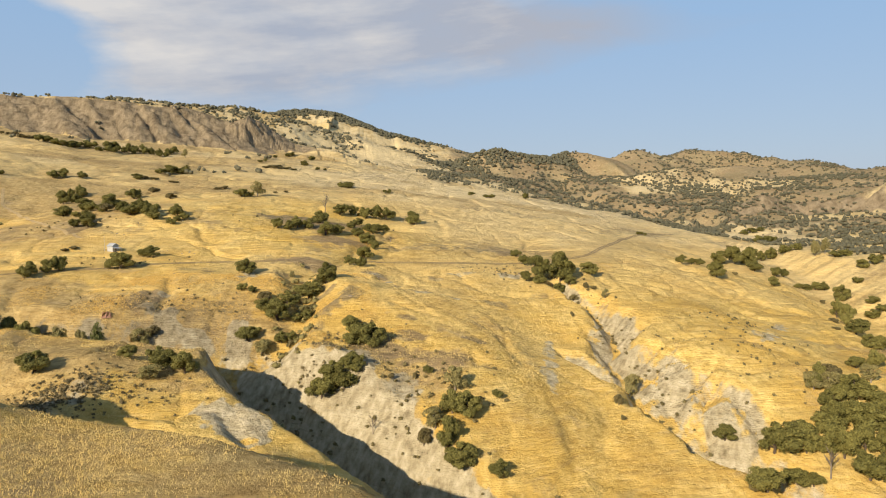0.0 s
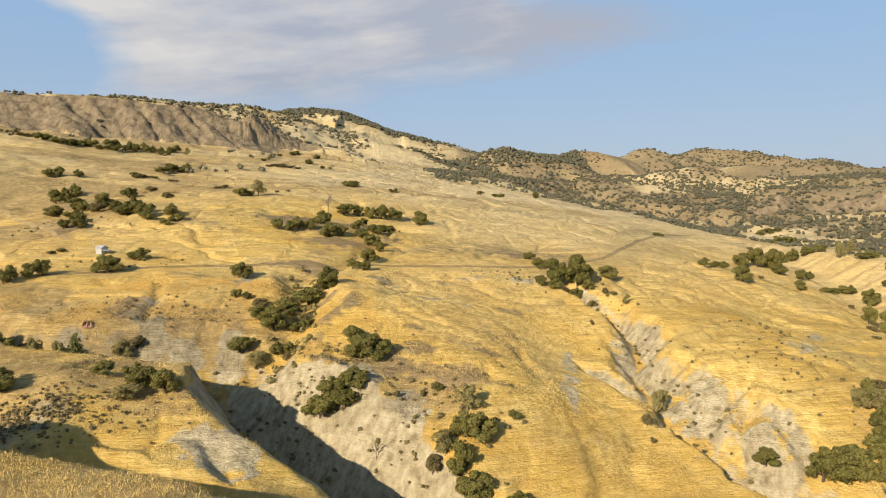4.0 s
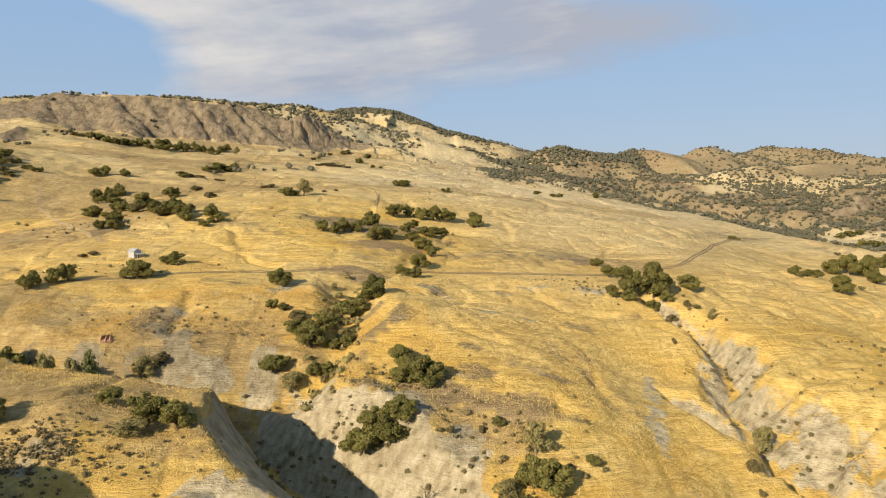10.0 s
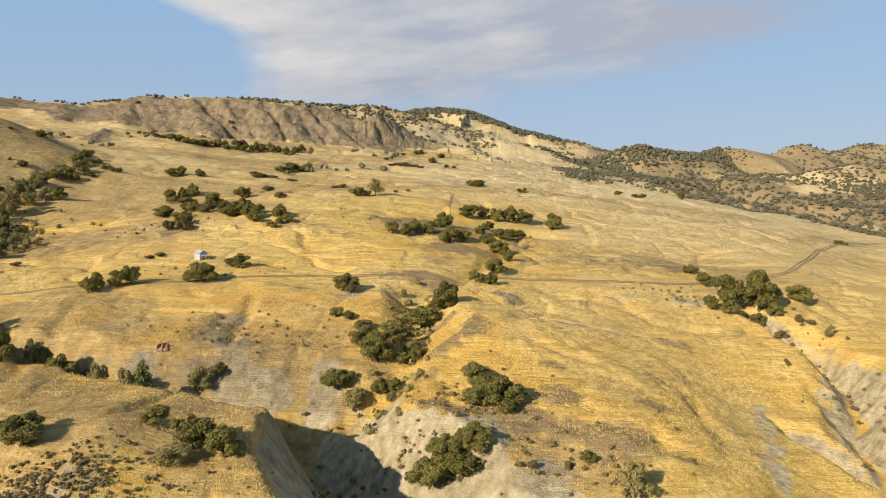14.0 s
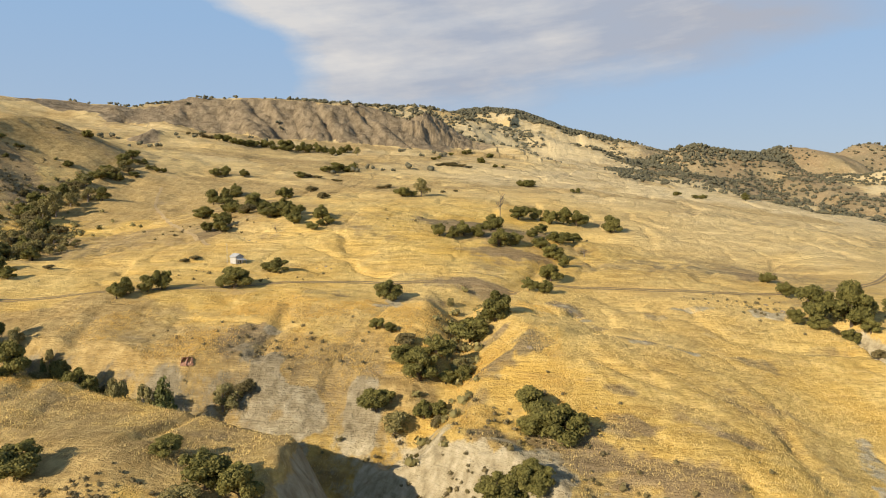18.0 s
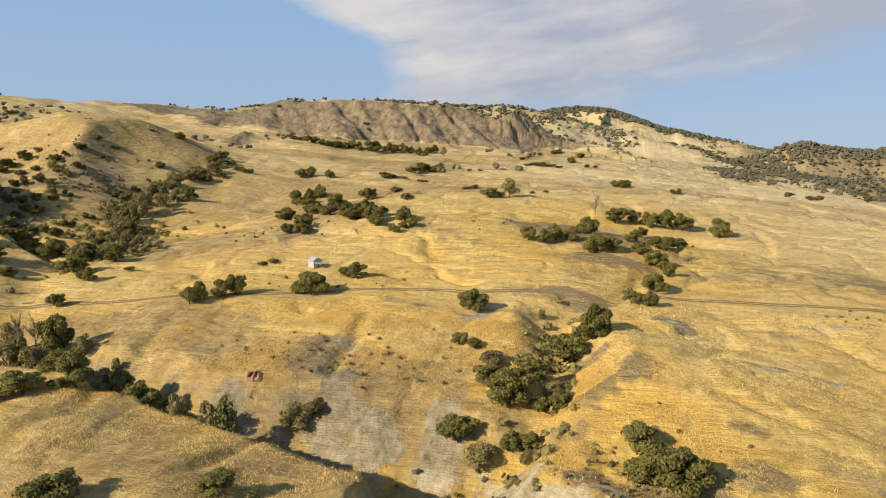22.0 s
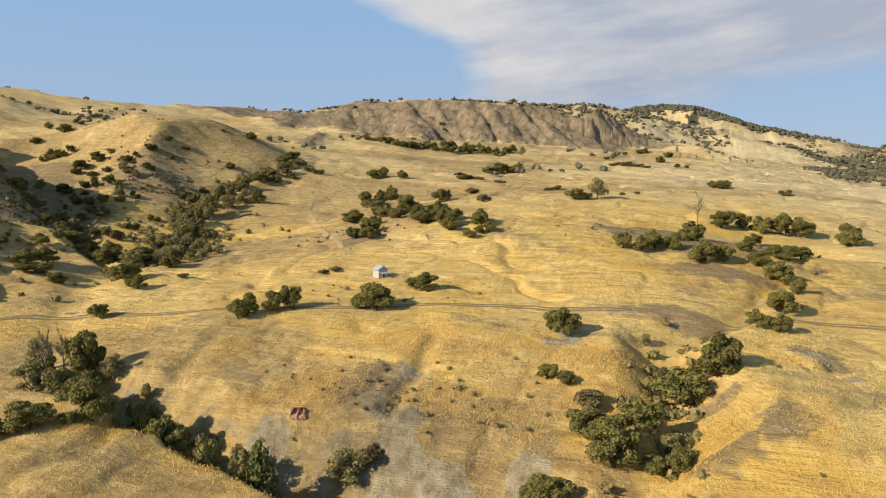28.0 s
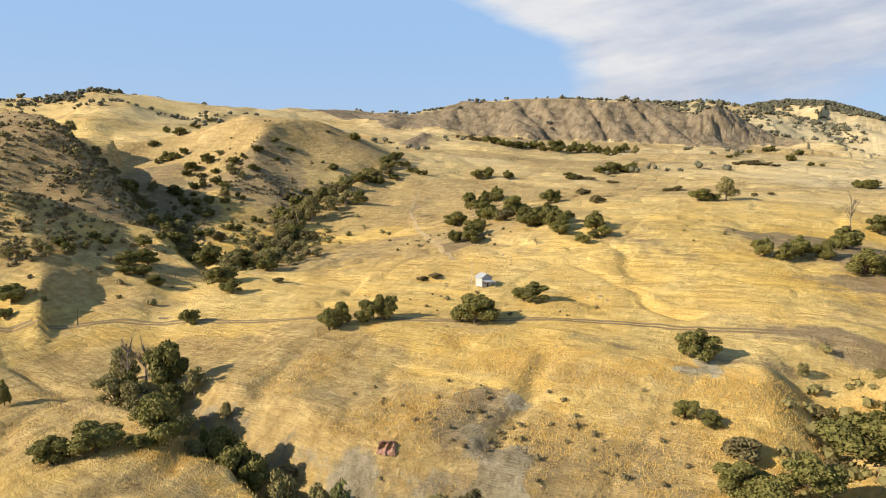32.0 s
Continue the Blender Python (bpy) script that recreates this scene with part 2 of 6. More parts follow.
def bumps(x, y, size, seed=0):
    """Smooth noise of -1 to 1 with features of that size."""
    x, y = x / size, y / size
    ix, iy = np.floor(x), np.floor(y)
    u, v = x - ix, y - iy
    u, v = u * u * u * (u * (u * 6 - 15) + 10), v * v * v * (v * (v * 6 - 15) + 10)
    a, b = lattice(ix, iy, seed), lattice(ix + 1, iy, seed)
    c, d = lattice(ix, iy + 1, seed), lattice(ix + 1, iy + 1, seed)
    return 2 * (a + (b - a) * u + (c - a) * v + (a - b - c + d) * u * v) - 1


def rough(x, y, size, octaves=4, seed=0, gain=0.5):
    total, amp = 0, 1.0
    for k in range(octaves):
        total = total + amp * bumps(x + 17.3 * k, y - 9.1 * k, size / 2 ** k, seed + k)
        amp *= gain
    return total


def smooth(a, b, v):
    t = np.clip((v - a) / (b - a), 0, 1)
    return t * t * (3 - 2 * t)


MOUNDS, GULLIES = [], []


def mound(x, y, height, spread):
    MOUNDS.append((x, y, height, spread))


def gully(course, flat, left, right, ragged=1.5, raw=1.0, lip=None, keen=1.6):
    """A cut along a course of (x, y, bed height): half its flat bed, and how steep its banks rise on either hand, and how raw they are.
    lip: on the right hand, the distance past which the bank leans back to a gentle shoulder. keen: how rounded the brink is."""
    GULLIES.append((np.array(course, float), flat, left, right, ragged, raw, lip, keen))


def along(course, x, y):
    """Distance from a course, the side (positive: left of it), and the values of its further columns at the nearest place."""
    best = np.full(x.shape, 1e9)
    side = np.zeros(x.shape)
    vals = np.zeros(x.shape + (course.shape[1] - 2,))
    run = np.zeros(x.shape)
    length = 0.0
    for p, q in zip(course[:-1], course[1:]):
        d = q[:2] - p[:2]
        n = math.hypot(*d)
        s = np.clip(((x - p[0]) * d[0] + (y - p[1]) * d[1]) / n ** 2, 0, 1)
        ex, ey = x - p[0] - s * d[0], y - p[1] - s * d[1]
        e = np.hypot(ex, ey)
        near = e < best
        best = np.where(near, e, best)
        side = np.where(near, d[0] * ey - d[1] * ex, side)
        run = np.where(near, length + s * n, run)
        vals[near] = (p[2:] + s[..., None] * (q[2:] - p[2:]))[near]
        length += n
    return best, side, vals, run


# swells and hollows of the hillside
mound(-104, 276, -4.3, 50)
mound(-40, 243, 6.6, 36)
mound(93, 300, -7.4, 52)
mound(116, 249, -7.2, 49)
mound(47, 385, -2.8, 63)
mound(39, 499, 9.4, 85)
mound(-194, 518, -1.0, 99)
mound(-81, 190, 12.9, 39)
mound(187, 262, 11.7, 63)
mound(-52, 410, 9.4, 68)
mound(191, 635, 5.8, 119)
mound(-61, 137, -13.4, 39)
mound(-110, 152, -0.4, 46)
mound(-95, 112, -20.9, 47)
mound(-177, 182, -19.7, 58)
mound(-64, 72, 3.3, 50)
mound(-16, 50, 23.6, 51)
mound(-140, 75, 22.0, 59)
mound(-20, 100, -21.4, 41)
mound(-30, 140, 22.6, 34)
mound(-293, 462, 16.8, 103)
mound(-172, 232, 1.8, 58)
mound(9, 260, -7.4, 37)
mound(235, 218, 3.4, 70)
mound(228, 439, -2.3, 90)
mound(152, 324, 3.0, 63)
mound(60, 215, -4.7, 36)
mound(-15, 330, 1.7, 51)
mound(-136, 357, 12.7, 66)
mound(3, 192, 0.8, 24)
mound(-203, 313, -12.2, 70)
mound(-265, 379, -19.5, 88)
mound(-219, 254, 6.3, 68)
mound(-9, 380, -3.1, 61)
mound(-438, 470, 26.9, 126)
mound(-430, 320, 21.7, 112)
mound(-265, 290, 4.0, 79)
mound(24, 140, 2.0, 34)
mound(-19, 169, -18.3, 28)
mound(72, 108, -10.6, 45)
mound(-60, 215, -15.0, 36)
mound(75, 264, 4.5, 44)
mound(-126, 228, 1.4, 49)
mound(-72, 249, -3.8, 41)
mound(179, 141, 7.0, 60)
mound(136, 179, -16.7, 50)
mound(123, 97, -4.0, 54)
mound(300, 160, -41.3, 83)
mound(260, 300, -26.5, 79)
mound(70, 170, -9.3, 37)
mound(0, -5, -4.9, 62)
mound(-70, 0, -18.7, 63)
mound(0, -66, -2.3, 74)
mound(90, 0, 0.5, 65)
mound(60, 60, -14.3, 51)
mound(-100, -60, 8.7, 76)
mound(150, 40, -43.8, 65)
mound(30, 90, -20.3, 44)
mound(-200, 100, -13.8, 67)
mound(-250, 150, 8.7, 73)
mound(-200, 0, -2.0, 78)
mound(-880, 608, 61.0, 217)
mound(-730, 800, 24.6, 213)
mound(-665, 985, 21.2, 230)
mound(-420, 620, 13.1, 143)
mound(-500, 720, 8.7, 168)
mound(-538, 1231, 39.1, 257)
mound(-202, 1481, 30.4, 284)
mound(-340, 860, 9.4, 173)
mound(-60, 880, 15.1, 161)
mound(-300, 700, 1.1, 141)
mound(-150, 700, 4.1, 129)
mound(0, 750, 2.4, 134)
mound(-130, 600, 12.0, 109)
mound(-450, 1000, 17.9, 208)
mound(-230, 1010, 8.3, 193)
mound(-50, 1050, 17.6, 195)
mound(-135, 1830, 57.8, 351)
mound(165, 1830, 9.6, 352)
mound(300, 1400, 1.0, 272)
mound(510, 1550, -0.6, 313)
mound(940, 2030, 11.4, 435)
mound(1380, 1800, 8.2, 446)
mound(200, 1150, 0.7, 218)
mound(628, 851, -24.0, 205)
mound(450, 800, -9.6, 174)
mound(350, 650, -0.4, 138)
mound(500, 600, -10.4, 152)
mound(800, 900, -10.9, 236)
mound(700, 1200, 6.3, 268)
mound(1100, 1200, 14.9, 321)
mound(400, 500, -15.6, 124)
mound(900, 700, 11.3, 229)
mound(1100, 900, 17.9, 284)
mound(600, 400, -10.1, 150)
mound(-500, 150, 23.5, 123)
mound(-700, 300, 21.2, 164)
mound(-600, 450, -15.6, 153)
mound(-700, 600, 8.5, 185)
mound(400, 0, -31.1, 111)
mound(600, 100, -20.7, 144)
mound(0, -300, -2.4, 121)
mound(-400, -200, 30.9, 134)
mound(300, -300, -29.3, 137)
mound(2500, 1000, 22.2, 547)
mound(2500, 2500, 12.1, 665)
mound(0, 3200, 20.6, 623)
mound(-1500, 1500, 51.6, 420)
mound(-1800, 300, 88.3, 383)
mound(1500, 3000, 9.0, 658)
mound(-1200, 2800, 36.4, 596)
mound(3000, 0, 73.1, 622)
mound(-2500, -1000, 102.9, 575)
mound(2000, -1500, 63.9, 545)
mound(0, -2500, 76.8, 560)
mound(3400, 3500, 17.8, 665)
mound(-3000, 3500, 30.9, 665)
mound(0, 4700, 23.7, 665)
mound(-3000, 1500, 52.8, 665)
mound(1500, -200, 34.8, 332)
mound(1200, 400, 30.0, 266)
mound(-1000, 0, 95.2, 226)
mound(-900, -800, 89.1, 290)
mound(900, -900, 23.1, 305)
mound(0, -1000, 22.4, 260)
mound(3500, -2500, 88.8, 665)
mound(-3500, -3000, 99.1, 665)
mound(-40, 243, -1.4, 17)
mound(-81, 190, 1.6, 17)
mound(-61, 137, 1.8, 17)
mound(-86, 141, 2.9, 17)
mound(-43, 142, 1.6, 17)
mound(-110, 152, 0.4, 17)
mound(-75, 156, -1.1, 17)
mound(-65, 118, -1.4, 17)
mound(-95, 112, -8.1, 17)
mound(-129, 168, -0.9, 17)
mound(-64, 72, 2.8, 17)
mound(-40, 62, -2.8, 17)
mound(-16, 50, 2.3, 17)
mound(4, 32, 4.6, 17)
mound(-100, 60, -3.6, 17)
mound(-140, 75, -4.4, 17)
mound(-35, 20, 1.2, 17)
mound(-28, 60, 2.4, 17)
mound(-33, 122, -3.2, 17)
mound(-20, 100, -4.7, 17)
mound(-9, 91, -3.2, 17)
mound(0, 85, -4.4, 17)
mound(-38, 127, -1.5, 17)
mound(-45, 40, -2.9, 17)
mound(-20, 30, -2.0, 17)
mound(-28, 45, -3.2, 17)
mound(-10, 10, -2.1, 17)
mound(-80, 60, -2.1, 17)
mound(-88, 74, 5.0, 17)
mound(-112, 88, 7.3, 17)
mound(-44, 70, -0.6, 17)
mound(-30, 70, 4.8, 17)
mound(-30, 140, 3.0, 17)
mound(-25, 130, 0.6, 17)
mound(-12, 112, 4.1, 17)
mound(0, 100, 9.9, 17)
mound(-15, 150, 2.6, 17)
mound(-75, 166, -0.9, 17)
mound(-50, 155, 0.4, 17)
mound(-75, 118, -1.1, 17)
mound(-85, 126, 2.4, 17)
mound(-70, 128, 2.3, 17)
mound(-50, 122, -1.0, 17)
mound(-50, 110, -2.1, 17)
mound(9, 260, 0.4, 17)
mound(14, 239, -0.7, 17)
mound(3, 192, 6.0, 17)
mound(24, 140, -1.4, 17)
mound(43, 132, 3.7, 17)
mound(32, 134, 2.4, 17)
mound(6, 177, -4.4, 17)
mound(-19, 169, -4.7, 17)
mound(13, 133, -5.6, 17)
mound(72, 108, 2.3, 17)
mound(47, 104, -1.0, 17)
mound(-60, 215, 4.6, 17)
mound(-60, 196, -4.6, 17)
mound(-100, 200, -2.8, 17)
mound(-126, 228, 2.3, 17)
mound(-72, 249, 0.6, 17)
mound(123, 97, 1.4, 17)
mound(70, 170, -0.7, 17)
mound(55, 190, 0.4, 17)
mound(80, 240, -1.0, 17)
mound(90, 130, -2.5, 17)
mound(110, 200, 0.5, 17)
mound(0, -5, 1.4, 17)
mound(-70, 0, 0.7, 17)
mound(60, 60, -0.3, 17)
mound(30, 90, -4.0, 17)
mound(-62, 196, 1.1, 17)
mound(-46, 150, -2.7, 14)
mound(-67, 120, 3.9, 13)
mound(-75, 142, -2.4, 16)
mound(-56, 144, -1.4, 11)
mound(-60, 135, -1.1, 14)
mound(-33, 113, 4.1, 15)
mound(-58, 111, 3.0, 19)
mound(-78, 127, 4.3, 15)
mound(-36, 100, -1.0, 18)
mound(-23, 117, 0.7, 20)
mound(-39, 177, -1.3, 21)
mound(14, 142, -1.6, 13)
mound(25, 143, 0.9, 17)
mound(8, 131, -1.2, 17)
mound(-8, 145, -0.5, 20)
mound(-19, 169, 1.4, 18)
mound(-21, 159, 0.6, 17)
mound(-84, 184, -4.5, 20)
mound(-76, 197, 1.5, 18)
mound(-77, 161, -1.2, 17)
mound(-55, 157, -0.8, 12)
mound(-66, 163, 4.6, 14)
mound(-123, 170, 1.5, 26)
mound(-117, 198, 1.4, 19)
mound(-112, 182, 0.5, 19)
mound(-128, 207, -2.4, 26)
mound(-92, 243, 2.0, 30)
mound(-124, 285, -0.6, 30)
mound(109, 222, 0.4, 30)
mound(105, 177, -0.8, 19)
mound(97, 146, 3.5, 20)
mound(85, 190, -3.1, 23)
mound(44, 129, 2.1, 24)
mound(116, 182, 3.5, 24)
mound(73, 142, 2.3, 25)
mound(178, 245, -5.6, 30)
mound(91, 156, 1.8, 19)
mound(139, 222, 1.2, 30)
mound(190, 208, -2.4, 30)
mound(112, 126, -2.3, 27)
mound(126, 150, 9.1, 25)
mound(143, 134, -1.1, 30)
mound(33, 112, 1.9, 27)
mound(34, 185, 1.3, 30)
# rise out of view, added to throw shade on the foot of the bank
mound(-90, 75, 10, 11)
mound(-226, 224, -5, 14)
mound(-45, 150, -0.9, 5)
mound(-70, 159, -1.6, 11)
mound(-90, 165, -1.2, 10)
mound(-55, 153, -1.2, 9)


# gorge under the plateau, falling away to the south-east
gully([(-225, 203, -31, 0.5, 0.4), (-185, 193, -40, 0.6, 0.6), (-150, 188, -44, 0.9, 1.2), (-130, 185, -46, 1.1, 1.8), (-112, 182, -48, 1.2, 2.0), (-100, 178.5, -50, 1.25, 2.2), (-86, 174.5, -53, 1.4, 2.2), (-70, 170.5, -57, 0.85, 2.2), (-54, 165, -61, 0.66, 2.3), (-40, 162.5, -65, 0.85, 2.3)], 3.5, 1.0, 2.2, 1.0, 0.5, None, 0.4)
gully([(-40, 162.5, -65, 0.9, 2.2), (-33, 157, -67.5, 1.1, 1.8), (-22, 146, -73, 1.35, 1.15), (-10, 134, -77.5, 1.3, 1.0), (6, 118, -82, 1.25, 1.0), (18, 104, -86, 1.3, 1.0), (46, 78, -95, 1.1, 0.95), (120, 20, -108, 1.0, 0.9)], 1.2, 1.35, 0.98, 1.2, 0.8, None, 0.35)
# cracks down the north wall of the gorge
gully([(-50.5, 202, -38.5), (-49, 190, -42.2), (-48.5, 176, -50.5), (-46, 162, -60)], 0.1, 3.0, 1.7, 2.0, 0.9, None, 0.4)
# hollow between the near hill and the plateau
gully([(-265, 142, -25, 0.4, 0.4), (-200, 125, -41, 0.5, 0.5), (-140, 114, -50, 0.7, 1.0), (-100, 103, -55, 0.75, 1.7), (-64, 94, -58, 0.75, 1.7), (-38, 83, -61, 0.75, 1.7), (-16, 74, -67, 0.75, 1.7), (4, 62, -74, 0.75, 1.7), (24, 44, -82, 0.75, 1.7), (48, 18, -95, 0.75, 1.7)], 1.5, 0.75, 1.7, 0.5, 0.2, None, 0.6)
# wooded draw that comes down past the lone oak
gully([(30, 330, -26), (12, 300, -30), (0, 268, -35), (-20, 240, -40), (-16, 212, -43), (-15, 190, -46), (-20, 177, -53), (-27, 170, -60)], 1.5, 0.7, 0.75, 1.5, 0.35)
# eroded gully of the east side
gully([(97, 256, -40), (99, 240, -47), (105, 218, -56), (102, 188, -64), (97, 158, -70.5), (101, 138, -76.5), (112, 118, -83), (140, 60, -98)], 1.0, 0.85, 0.95, 4.0, 0.55, None, 1.2)
gully([(66, 196, -51), (78, 178, -61), (94, 160, -72)], 0.5, 1.0, 1.0, 2.5, 0.85, None, 0.6)
# small washout beside the hut
gully([(-62, 287, -26), (-59, 277, -29.5), (-54, 271, -31.5), (-46, 266, -32.5)], 0.4, 1.0, 1.2, 1.0, 0.5, None, 0.4)
# crease that drops from the track to the gorge
gully([(-121, 216, -35.5), (-117, 198, -39), (-113, 186, -43), (-108, 178, -47)], 0.5, 0.45, 0.55, 1.5, 0.1, None, 1.2)
# draw west of the hut
gully([(-262, 505, 18, 0.34, 0.6), (-272, 455, 6, 0.36, 0.6), (-275, 415, -5, 0.36, 0.6), (-258, 378, -14, 0.36, 0.5), (-225, 335, -22, 0.4, 0.42), (-205, 300, -27, 0.45, 0.42), (-203, 265, -30, 0.5, 0.3), (-180, 225, -36, 0.45, 0.27), (-160, 200, -43, 0.5, 0.3)], 3, 0.6, 0.4, 2, 0.2)
# valley under the dark hill
gully([(-440, 418, 16), (-393, 388, 4), (-345, 364, -5), (-290, 330, -16), (-240, 297, -24), (-205, 268, -30)], 3, 0.36, 1.0, 3, 0.2)
# valley of the east
gully([(360, 560, -48), (330, 400, -62), (300, 280, -80), (280, 180, -94), (260, 60, -105)], 8, 0.5, 0.5, 3, 0.3)

RIDGES = []


def ridge(course, steep, rounded=30, swell=8, skirt=0.0):
    """A range along a crest of (x, y, height) that falls off to both sides, the faster past its skirt."""
    RIDGES.append((np.array(course, float), steep, rounded, swell, skirt))


# skyline behind the brown wall of rock
ridge([(-1150, 430, 118), (-900, 610, 114), (-820, 695, 134), (-730, 800, 118), (-665, 985, 126), (-600, 1080, 134), (-560, 1160, 150), (-470, 1250, 163), (-402, 1336, 171), (-300, 1420, 175), (-202, 1481, 174), (-110, 1500, 160), (0, 1520, 130)], 0.30)
# shaded hills of the west
ridge([(-520, 350, 58), (-420, 326, 45), (-372, 314, 41), (-347, 308, 37), (-330, 303, 29), (-314, 298, 14), (-300, 292, 2)], 0.75, 8, 2)
ridge([(-440, 205, 24), (-300, 215, 8), (-276, 240, 2), (-266, 256, -1), (-254, 270, -9)], 0.62, 9, 2)
# dome above the valley of oaks
ridge([(-520, 540, 58), (-430, 500, 54), (-385, 505, 57), (-350, 521, 54), (-327, 538, 44), (-306, 552, 31), (-284, 566, 18), (-250, 585, 8)], 0.31, 26, 1.0, 0.008)
# dark mountain
ridge([(-430, 1760, 120), (-300, 1800, 165), (-200, 1830, 192), (-135, 1850, 208), (-73, 1860, 212), (10, 1870, 205), (72, 1850, 180), (163, 1840, 147), (250, 1840, 127), (390, 1850, 106)], 0.34)
# dome and the ranges of the east
ridge([(280, 1496, 66), (296, 1491, 72), (332, 1483, 88), (361, 1477, 98), (394, 1479, 88), (432, 1499, 81), (480, 1540, 76)], 0.45, 8, 4)
ridge([(432, 1540, 76), (510, 1560, 80), (560, 1585, 91), (591, 1595, 95), (629, 1602, 88), (674, 1617, 86), (720, 1630, 99), (766, 1643, 110), (806, 1657, 99), (854, 1678, 95), (930, 1720, 84)], 0.40, 8, 10)
ridge([(880, 1850, 96), (940, 1866, 104), (988, 1868, 112), (1030, 1890, 126), (1052, 1896, 130), (1081, 1875, 121), (1119, 1853, 120), (1151, 1833, 107), (1188, 1810, 111), (1215, 1749, 96), (1250, 1718, 82), (1284, 1687, 88), (1316, 1663, 82), (1340, 1600, 66), (1430, 1500, 60), (1600, 1400, 46), (1900, 1300, 40)], 0.36, 8, 10)
ridge([(560, 1250, 26), (700, 1280, 48), (860, 1330, 52), (1050, 1300, 58), (1250, 1150, 50)], 0.30, 24, 12)
ridge([(820, 760, 2), (960, 830, 24), (1150, 860, 42), (1400, 800, 50)], 0.38, 20, 8)
BLUFFS = []


def bluff(course, width, ribs, slant):
    """A worn wall of rock above a foot line of (x, y, height of the wall), fluted by ribs that lean along it."""
    BLUFFS.append((np.array(course, float), width, ribs, slant))


bluff([(-600, 900, 20), (-520, 885, 26), (-455, 880, 40), (-380, 890, 48), (-300, 905, 50), (-220, 905, 48), (-165, 915, 36), (-110, 925, 22), (-70, 935, 4)], 95, 46, 0.55)
bluff([(-165, 985, 6), (-130, 975, 26), (-95, 980, 28), (-55, 985, 8)], 45, 22, 0.5)
bluff([(560, 850, 6), (600, 840, 24), (640, 836, 28), (700, 815, 30), (760, 780, 34), (820, 730, 36), (880, 660, 26)], 34, 20, 0.3)
bluff([(-400, 700, 3), (-372, 690, 16), (-345, 700, 4)], 40, 18, 0.4)


PATCHES = []


def patch(x, y, long, wide, turn, kind, much=1.0):
    """A worn place on the slope: bare clay, or brown weeds. Dull ones darken the colour, partly for shade."""
    PATCHES.append((x, y, long, wide, radians(turn), kind, much))


patch(-338, 314, 45, 26, 20, "weed", 1.1)
patch(-296, 406, 24, 15, 30, "weed", 1.1)
patch(-345, 475, 75, 45, 40, "dull", 0.9)
patch(-62, 132, 42, 26, 0, "dull", 0.2)
patch(-62, 212, 60, 22, 0, "dull", 0.5)
patch(-120, 205, 40, 30, 20, "dull", 0.4)
patch(-66, 190, 52, 17, 0, "dull", 0.9)
patch(135, 150, 60, 50, 0, "dull", 0.35)
patch(-180, 380, 110, 70, 10, "dull", 0.3)
# clay scars on the wall of the gorge and round the heads of the gullies
patch(-61, 189, 5, 3.5, 100, "bare")
patch(-68, 193, 3, 5, 20, "bare", 0.8)
patch(-36, 182, 4, 9, 10, "bare")
patch(-50, 181, 6, 7, 0, "bare", 0.8)
patch(-28, 102, 11, 8, -50, "bare", 1.8)
patch(-68, 113, 17, 7, 10, "bare", 0.7)
patch(-48, 112, 12, 9, 0, "bare", -0.9)
patch(-61, 186, 9, 6, 90, "bare", 0.5)
patch(-84, 182, 6, 4, 100, "bare", 0.5)
patch(-14, 150, 14, 9, 40, "bare", 0.9)
patch(-24, 166, 10, 8, 40, "bare", 0.8)
patch(8, 128, 14, 8, -40, "bare", 0.8)
patch(-66, 207, 3, 2.5, 0, "bare", 0.8)
patch(-41, 232, 3, 8, 15, "bare", 0.9)
patch(100, 232, 5, 18, -5, "bare", 0.45)
patch(108, 205, 9, 20, 0, "bare", 0.45)
patch(100, 175, 7, 20, 5, "bare", 0.45)
patch(108, 150, 8, 14, -20, "bare", 0.45)
patch(118, 130, 9, 16, -30, "bare", 0.45)
patch(74, 178, 3, 14, -20, "bare", 0.75)
patch(66, 150, 4, 12, -15, "bare", 0.7)
patch(158, 176, 5, 12, -35, "bare", 0.75)
patch(178, 196, 5, 14, -35, "bare", 0.8)
patch(2, 150, 9, 10, 30, "bare")
patch(14, 138, 9, 9, 30, "bare", 0.9)
patch(15, 239, 5, 3, 0, "bare", 0.8)
patch(77, 250, 4, 3, 0, "bare", 0.7)
patch(40, 212, 5, 3, 10, "bare", 0.6)
# brown weeds
patch(-72, 205, 7, 5, 0, "weed")
patch(-74, 198, 5, 7, 0, "weed")
patch(-8, 345, 26, 16, 10, "weed")
patch(-30, 352, 22, 12, 0, "weed", 0.8)
patch(20, 224, 6, 3, 0, "weed", 0.8)
patch(2.5, 197, 7, 4, 20, "weed", 0.8)
patch(32, 210, 8, 3, -15, "weed", 0.8)
patch(77, 253, 8, 4, 10, "weed", 0.8)
patch(15, 239, 7, 5, 0, "weed", 0.7)
patch(12, 160, 14, 7, -25, "weed", 0.9)
patch(30, 152, 9, 8, 0, "weed", 0.7)
patch(60, 160, 10, 9, 0, "weed", 0.5)
patch(-140, 330, 20, 14, 0, "weed", 0.6)
patch(-60, 318, 18, 10, 0, "weed", 0.5)
patch(-25, 262, 22, 8, 0, "weed", 0.6)
patch(70, 300, 30, 16, 20, "weed", 0.4)
patch(-300, 400, 40, 30, 30, "weed", 0.6)
patch(-400, 300, 120, 60, 10, "weed", 0.7)
patch(-340, 270, 80, 45, 20, "weed", 1.0)
patch(-185, 312, 30, 40, 0, "weed", 0.6)


